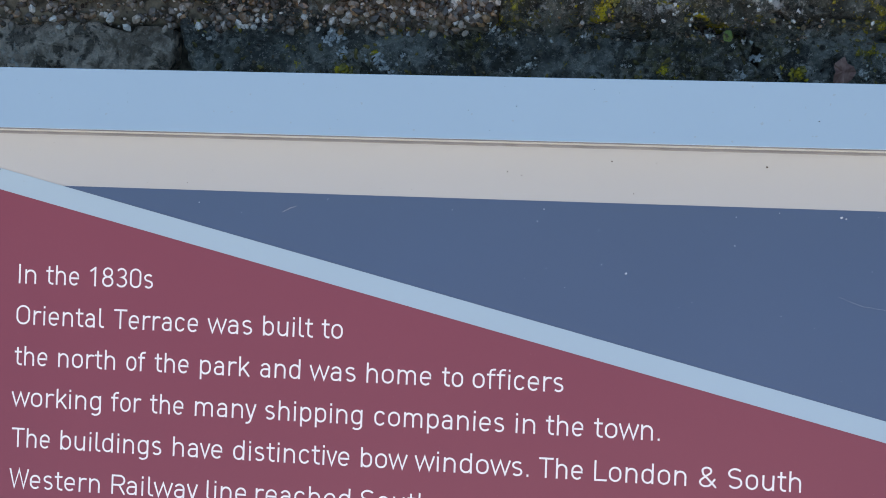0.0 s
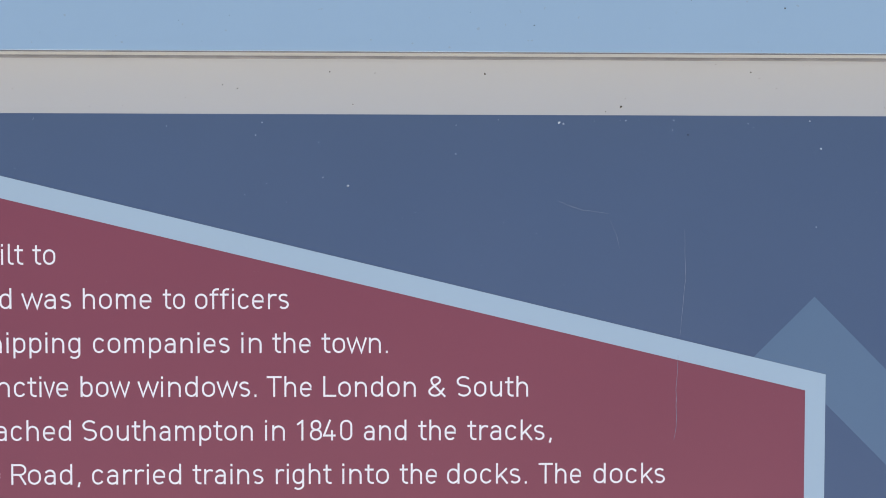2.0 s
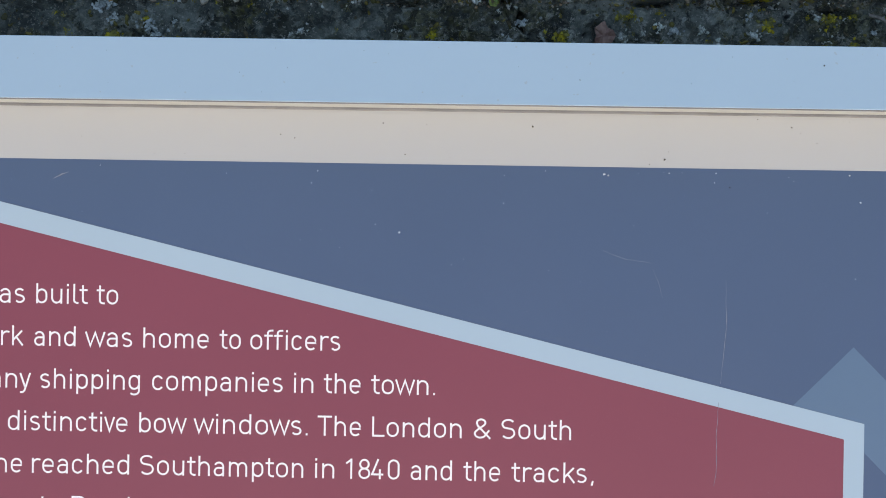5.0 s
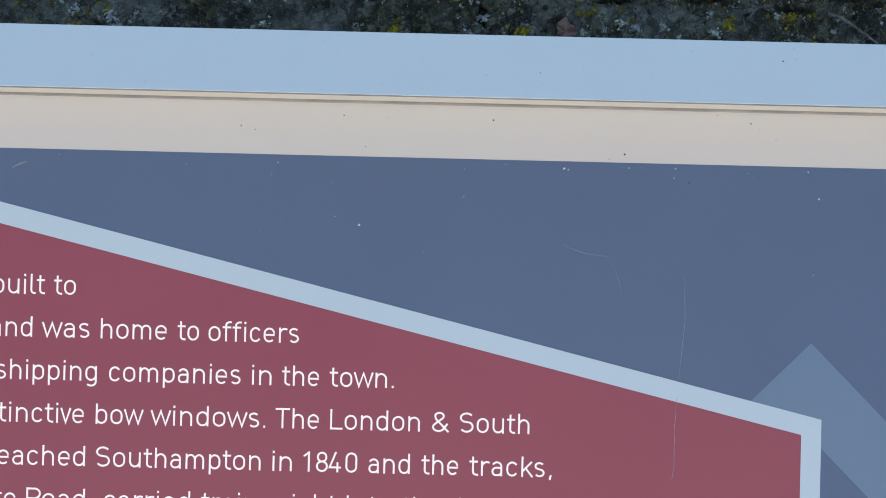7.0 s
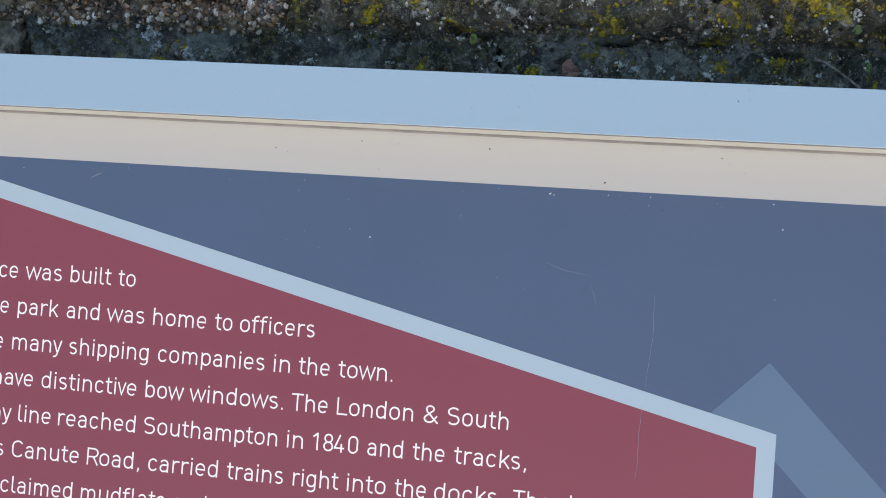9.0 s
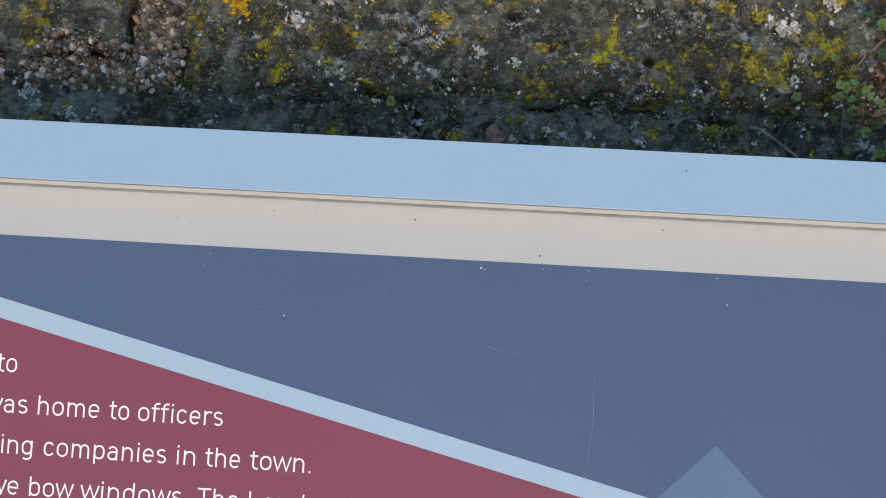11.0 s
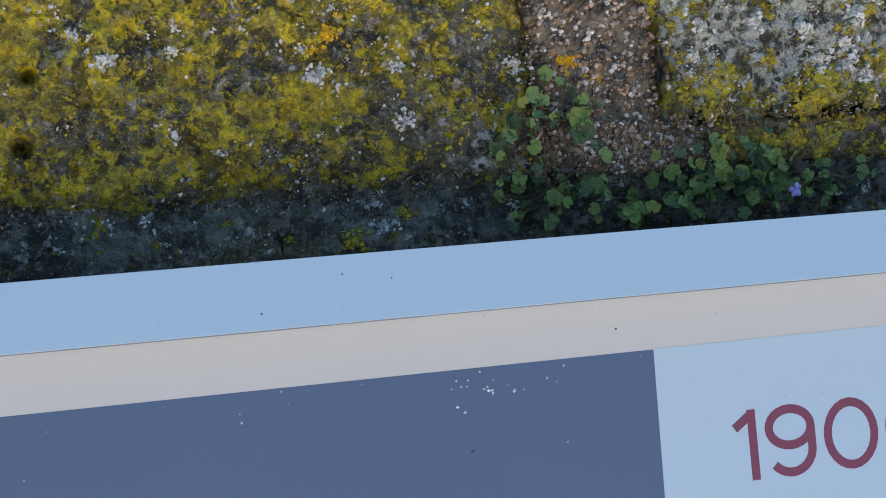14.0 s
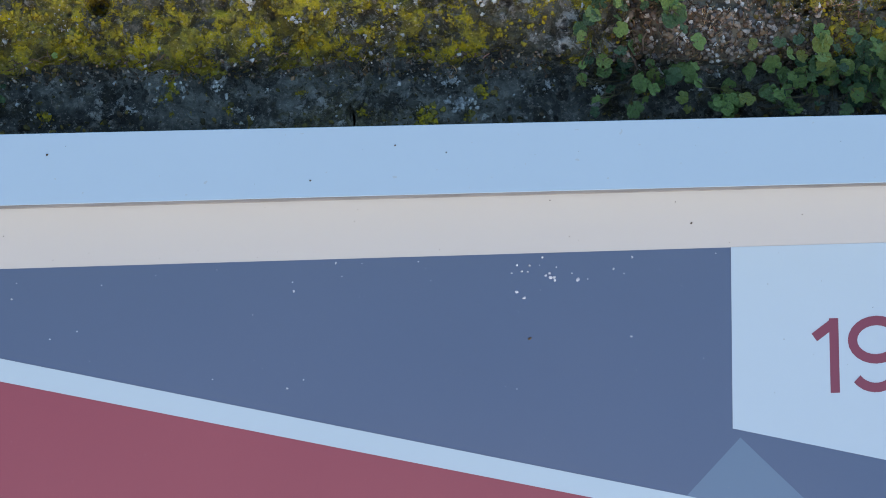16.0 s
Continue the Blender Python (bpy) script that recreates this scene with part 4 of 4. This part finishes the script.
for a, b, w in (((0.548, 0.108), (0.560, 0.070), 0.55), ((0.575, 0.095), (0.592, 0.064), 0.5), ((0.515, 0.112), (0.500, 0.096), 0.6), ((0.535, 0.100), (0.545, 0.080), 0.45),
                ((0.600, 0.080), (0.618, 0.066), 0.4), ((0.632, 0.0585), (0.662, 0.0565), 0.35), ((0.668, 0.080), (0.672, 0.060), 0.4), ((0.945, 0.088), (0.938, 0.068), 0.4)):
    pa = (*a, height(*a) + 0.006)
    pb = (*b, height(*b) + 0.004)
    o = Vector(pa)
    pts = [p - o for p in bent(pa, pb, r, 0.003, 8, 0.004)]
    bm = tube(pts, [w / 1000 * (1 - 0.06 * k) for k in range(8)], 6)
    me = mesh_of(bm, "root")
    me.materials.append(ROOT)
    ob = new("root", me)
    ob.matrix_world = BOARD @ Matrix.Translation(o)
    tagged(ob, "thin dry brown root trailing over the joint", "root", "roots")

TWIG = plain_mat("twig_bark", (0.14, 0.11, 0.09), (0.46, 0.38, 0.31), 300, 0.8, 0.3)
o = Vector((0.4700, 0.0630, height(0.470, 0.063)))
pts = [Vector((-0.0125, 0.0080, 0.003)), Vector((-0.0085, 0.0070, 0.004)), Vector((-0.004, 0.0045, 0.0042)), Vector((0.003, -0.0005, 0.0045)), Vector((0.008, -0.0042, 0.005)), Vector((0.0125, -0.0085, 0.006))]
me = mesh_of(tube(pts, [0.0008, 0.0008, 0.0007, 0.0006, 0.0006, 0.0005], 8), "twig")
me.materials.append(TWIG)
ob = new("twig", me)
ob.matrix_world = BOARD @ Matrix.Translation(o)
tagged(ob, "short grey-brown dry twig lying behind the rail", "twig")

DEAD = plain_mat("dead_leaf_brown", (0.22, 0.11, 0.085), (0.40, 0.24, 0.19), 250, 0.8, 0.3)
DRY = plain_mat("dry_leaf_pale", (0.34, 0.24, 0.22), (0.50, 0.40, 0.36), 250, 0.8, 0.3)
for x, y, s, m, label in ((0.3390, 0.0600, 5.2, DEAD, "crumpled pinkish brown dead leaf behind the rail"), (0.6255, 0.0590, 4.4, DRY, "pale dry leaf fallen behind the rail")):
    bm = bmesh.new()
    n = 14
    c = bm.verts.new((0, 0, 0.25))
    rim = [bm.verts.new((math.cos(k / n * 6.283) * (1 + 0.3 * math.cos(3 * k / n * 6.283)) * 0.85, math.sin(k / n * 6.283) * (1.1 + 0.25 * math.cos(2 * k)), 0.35 * math.sin(k * 1.9))) for k in range(n)]
    for k in range(n):
        bm.faces.new((c, rim[k], rim[(k + 1) % n]))
    bmesh.ops.subdivide_edges(bm, edges=bm.edges[:], cuts=1)
    for v in bm.verts:
        v.co.z += 0.25 * noise.noise(v.co * 2.3)
    bmesh.ops.solidify(bm, geom=bm.faces[:], thickness=0.06)
    bmesh.ops.scale(bm, vec=(s / 1000, s / 1000, s / 1000), verts=bm.verts[:])
    me = mesh_of(bm, "dead_leaf")
    me.materials.append(m)
    ob = new("dead_leaf", me)
    ob.matrix_world = BOARD @ Matrix.Translation((x, y, height(x, y) + 0.003))
    tagged(ob, label, "leaf")

# the loose pale stone among the leaves
bm = bmesh.new()
bmesh.ops.create_icosphere(bm, subdivisions=4, radius=1.0)
for v in bm.verts:
    v.co *= 1 + 0.35 * noise.noise(v.co * 1.3) + 0.10 * noise.noise(v.co * 5)
bmesh.ops.scale(bm, vec=(0.0085, 0.0075, 0.0060), verts=bm.verts[:])
me = mesh_of(bm, "loose_stone")
me.materials.append(stone_mat("stone_loose", (0.46, 0.36, 0.26), (0.82, 0.68, 0.50), 0.1, 0.60, 0.1))
me.polygons.foreach_set("use_smooth", [True] * len(me.polygons))
ob = new("loose_stone", me)
ob.matrix_world = BOARD @ Matrix.Translation((0.5265, 0.1270, -0.0245))
tagged(ob, "pale lichened loose stone wedged in the joint", "stone")


# ---- wear on the board ----
def specks(name, spots, z, material, lift=0.0002, label=""):
    """Small chips and droppings: x, y, reach in millimetres, as one mesh."""
    vs, fs, n = [], [], 0
    for x, y, r in spots:
        m = 8
        a = np.arange(m) / m * 6.283 + rng.uniform(0, 1)
        q = r / 1000 * rng.uniform(0.55, 1.2, m)
        vs += [(x, y, z + lift * 1.5)] + [(x + c * math.cos(t), y + c * math.sin(t), z + lift * 0.2) for c, t in zip(q, a)]
        fs += [(n, n + 1 + k, n + 1 + (k + 1) % m) for k in range(m)]
        n += m + 1
    me = bpy.data.meshes.new(name)
    me.from_pydata(vs, [], fs)
    return tagged(part(name, me, material, board, label), kind="stuff")


CHIP = plain_mat("chip_white", (0.29, 0.35, 0.44), (0.56, 0.63, 0.72), 400, 0.7, 0.1)
DIRT = plain_mat("fly_dirt", (0.02, 0.018, 0.015), (0.10, 0.08, 0.06), 400, 0.8, 0.1)
SCRATCH = plain_mat("scratch_pale", (0.15, 0.19, 0.26), (0.28, 0.31, 0.37), 300, 0.6, 0.1)
chips = [(0.2506, -0.0295, 0.55), (0.3383, -0.0030, 0.6), (0.3400, -0.0036, 0.5), (0.4479, -0.0136, 0.5), (0.5548, -0.0006, 0.7), (0.5580, -0.0008, 0.5), (0.5469, -0.0142, 0.9),
         (0.5490, -0.0125, 0.8), (0.5515, -0.0120, 0.7), (0.5643, -0.0117, 0.6), (0.6751, -0.0048, 0.8), (0.6745, -0.0095, 0.9), (0.6922, -0.0116, 0.45), (0.7059, -0.0274, 0.4),
         (0.7161, -0.0247, 0.35), (0.7991, -0.0119, 0.7), (0.7987, -0.0085, 0.35), (0.8994, -0.0098, 0.8), (0.9010, -0.0108, 0.7), (0.8975, -0.0088, 0.6), (0.8862, -0.0045, 0.5),
         (0.8880, -0.0070, 0.6), (0.8911, -0.0047, 0.5), (0.8963, -0.0017, 0.6), (0.8905, -0.0072, 0.4), (0.8887, -0.0174, 0.7), (0.9244, -0.0070, 0.6), (0.9320, -0.0026, 0.6),
         (0.9309, -0.0339, 0.45), (0.7954, -0.0494, 0.45), (0.8155, -0.0015, 0.5), (0.8840, -0.0075, 0.4), (0.9285, -0.0090, 0.3), (0.4430, -0.0021, 0.45), (0.3660, -0.0022, 0.3), (0.3860, -0.0020, 0.35)]
chips += [(0.8985 + rng.normal(0, 0.0055), -0.0085 + rng.normal(0, 0.0028), 0.25 + 0.75 * rng.random() ** 2) for _ in range(7)]
chips += [(rng.uniform(0.05, 0.97), -0.002 - 0.055 * rng.random() ** 1.6, 0.12 + 0.22 * rng.random() ** 2) for _ in range(90)]
chips = [c for c in chips if c[1] > -0.233 * c[0] + (0.0 if c[0] < 0.46 else 0.115)]
specks("paint_chips", chips, 0.00010, CHIP, label="tiny white chips and droppings")
dark = [(0.3073, 0.0169, 0.5), (0.3639, 0.0035, 0.5), (0.1990, 0.0120, 0.3), (0.4180, 0.0180, 0.4), (1.0862, -0.0088, 1.2), (0.2430, 0.0175, 0.35), (0.2050, 0.0105, 0.3), (0.9560, 0.0100, 0.5),
        (0.5666, -0.0202, 0.7), (0.3920, -0.0080, 0.35), (0.8905, -0.0334, 0.8)]
dark += [(rng.uniform(-0.05, 1.12), rng.uniform(0.001, 0.0215), 0.08 + 0.20 * rng.random() ** 2) for _ in range(55)]
dark += [(rng.uniform(0.985, 1.12), rng.uniform(-0.06, 0.0), 0.10 + 0.2 * rng.random() ** 2) for _ in range(16)]
specks("dirt_specks", dark, 0.00015, DIRT, label="dark fly specks")
rail_dots = [(0.3251, 0.0340, 0.3), (0.4247, 0.0412, 0.4), (0.7121, 0.0414, 0.5), (0.8382, 0.0418, 0.4), (0.8067, 0.0297, 0.4), (0.8570, 0.0388, 0.35)]
rail_dots += [(rng.uniform(-0.05, 1.12), rng.uniform(0.025, 0.047), 0.07 + 0.12 * rng.random() ** 2) for _ in range(55)]
specks("rail_specks", rail_dots, RISE + 0.0001, DIRT)


def scratch(points, width):
    bm = bmesh.new()
    rows = []
    for k, (x, y) in enumerate(points):
        w = width * (0.4 + 0.6 * math.sin(math.pi * (k + 0.5) / len(points)))
        a, b = Vector(points[max(0, k - 1)]), Vector(points[min(len(points) - 1, k + 1)])
        d = (b - a).normalized()
        rows.append([bm.verts.new((x + s * -d.y * w, y + s * d.x * w, 0.00016)) for s in (-1, 1)])
    for u, v in zip(rows, rows[1:]):
        bm.faces.new((u[0], u[1], v[1], v[0]))
    return part("scratch", bm, SCRATCH, board)


def eased(points, n=7):
    """A smoother line through points, with a little wander."""
    q = random.Random(len(points))
    out = []
    for (a, b), (c, d) in zip(points, points[1:]):
        out += [(a + (c - a) * k / n + q.uniform(-1, 1) * 0.00012, b + (d - b) * k / n + q.uniform(-1, 1) * 0.00012) for k in range(n)]
    return out + [points[-1]]


scratch(eased([(0.3383, -0.0357), (0.3425, -0.0376), (0.3478, -0.0393), (0.3592, -0.0409)]), 0.00013)
scratch(eased([(0.3911, -0.0477), (0.3915, -0.0681), (0.3894, -0.0921)]), 0.00012)
scratch(eased([(0.3888, -0.1000), (0.3880, -0.1150), (0.3882, -0.1300), (0.3872, -0.1360)]), 0.00012)
scratch(eased([(0.1010, -0.0085), (0.1040, -0.0068), (0.1075, -0.0055)]), 0.00028)
scratch(eased([(0.3600, -0.0440), (0.3625, -0.0500), (0.3640, -0.0560)]), 0.00007)
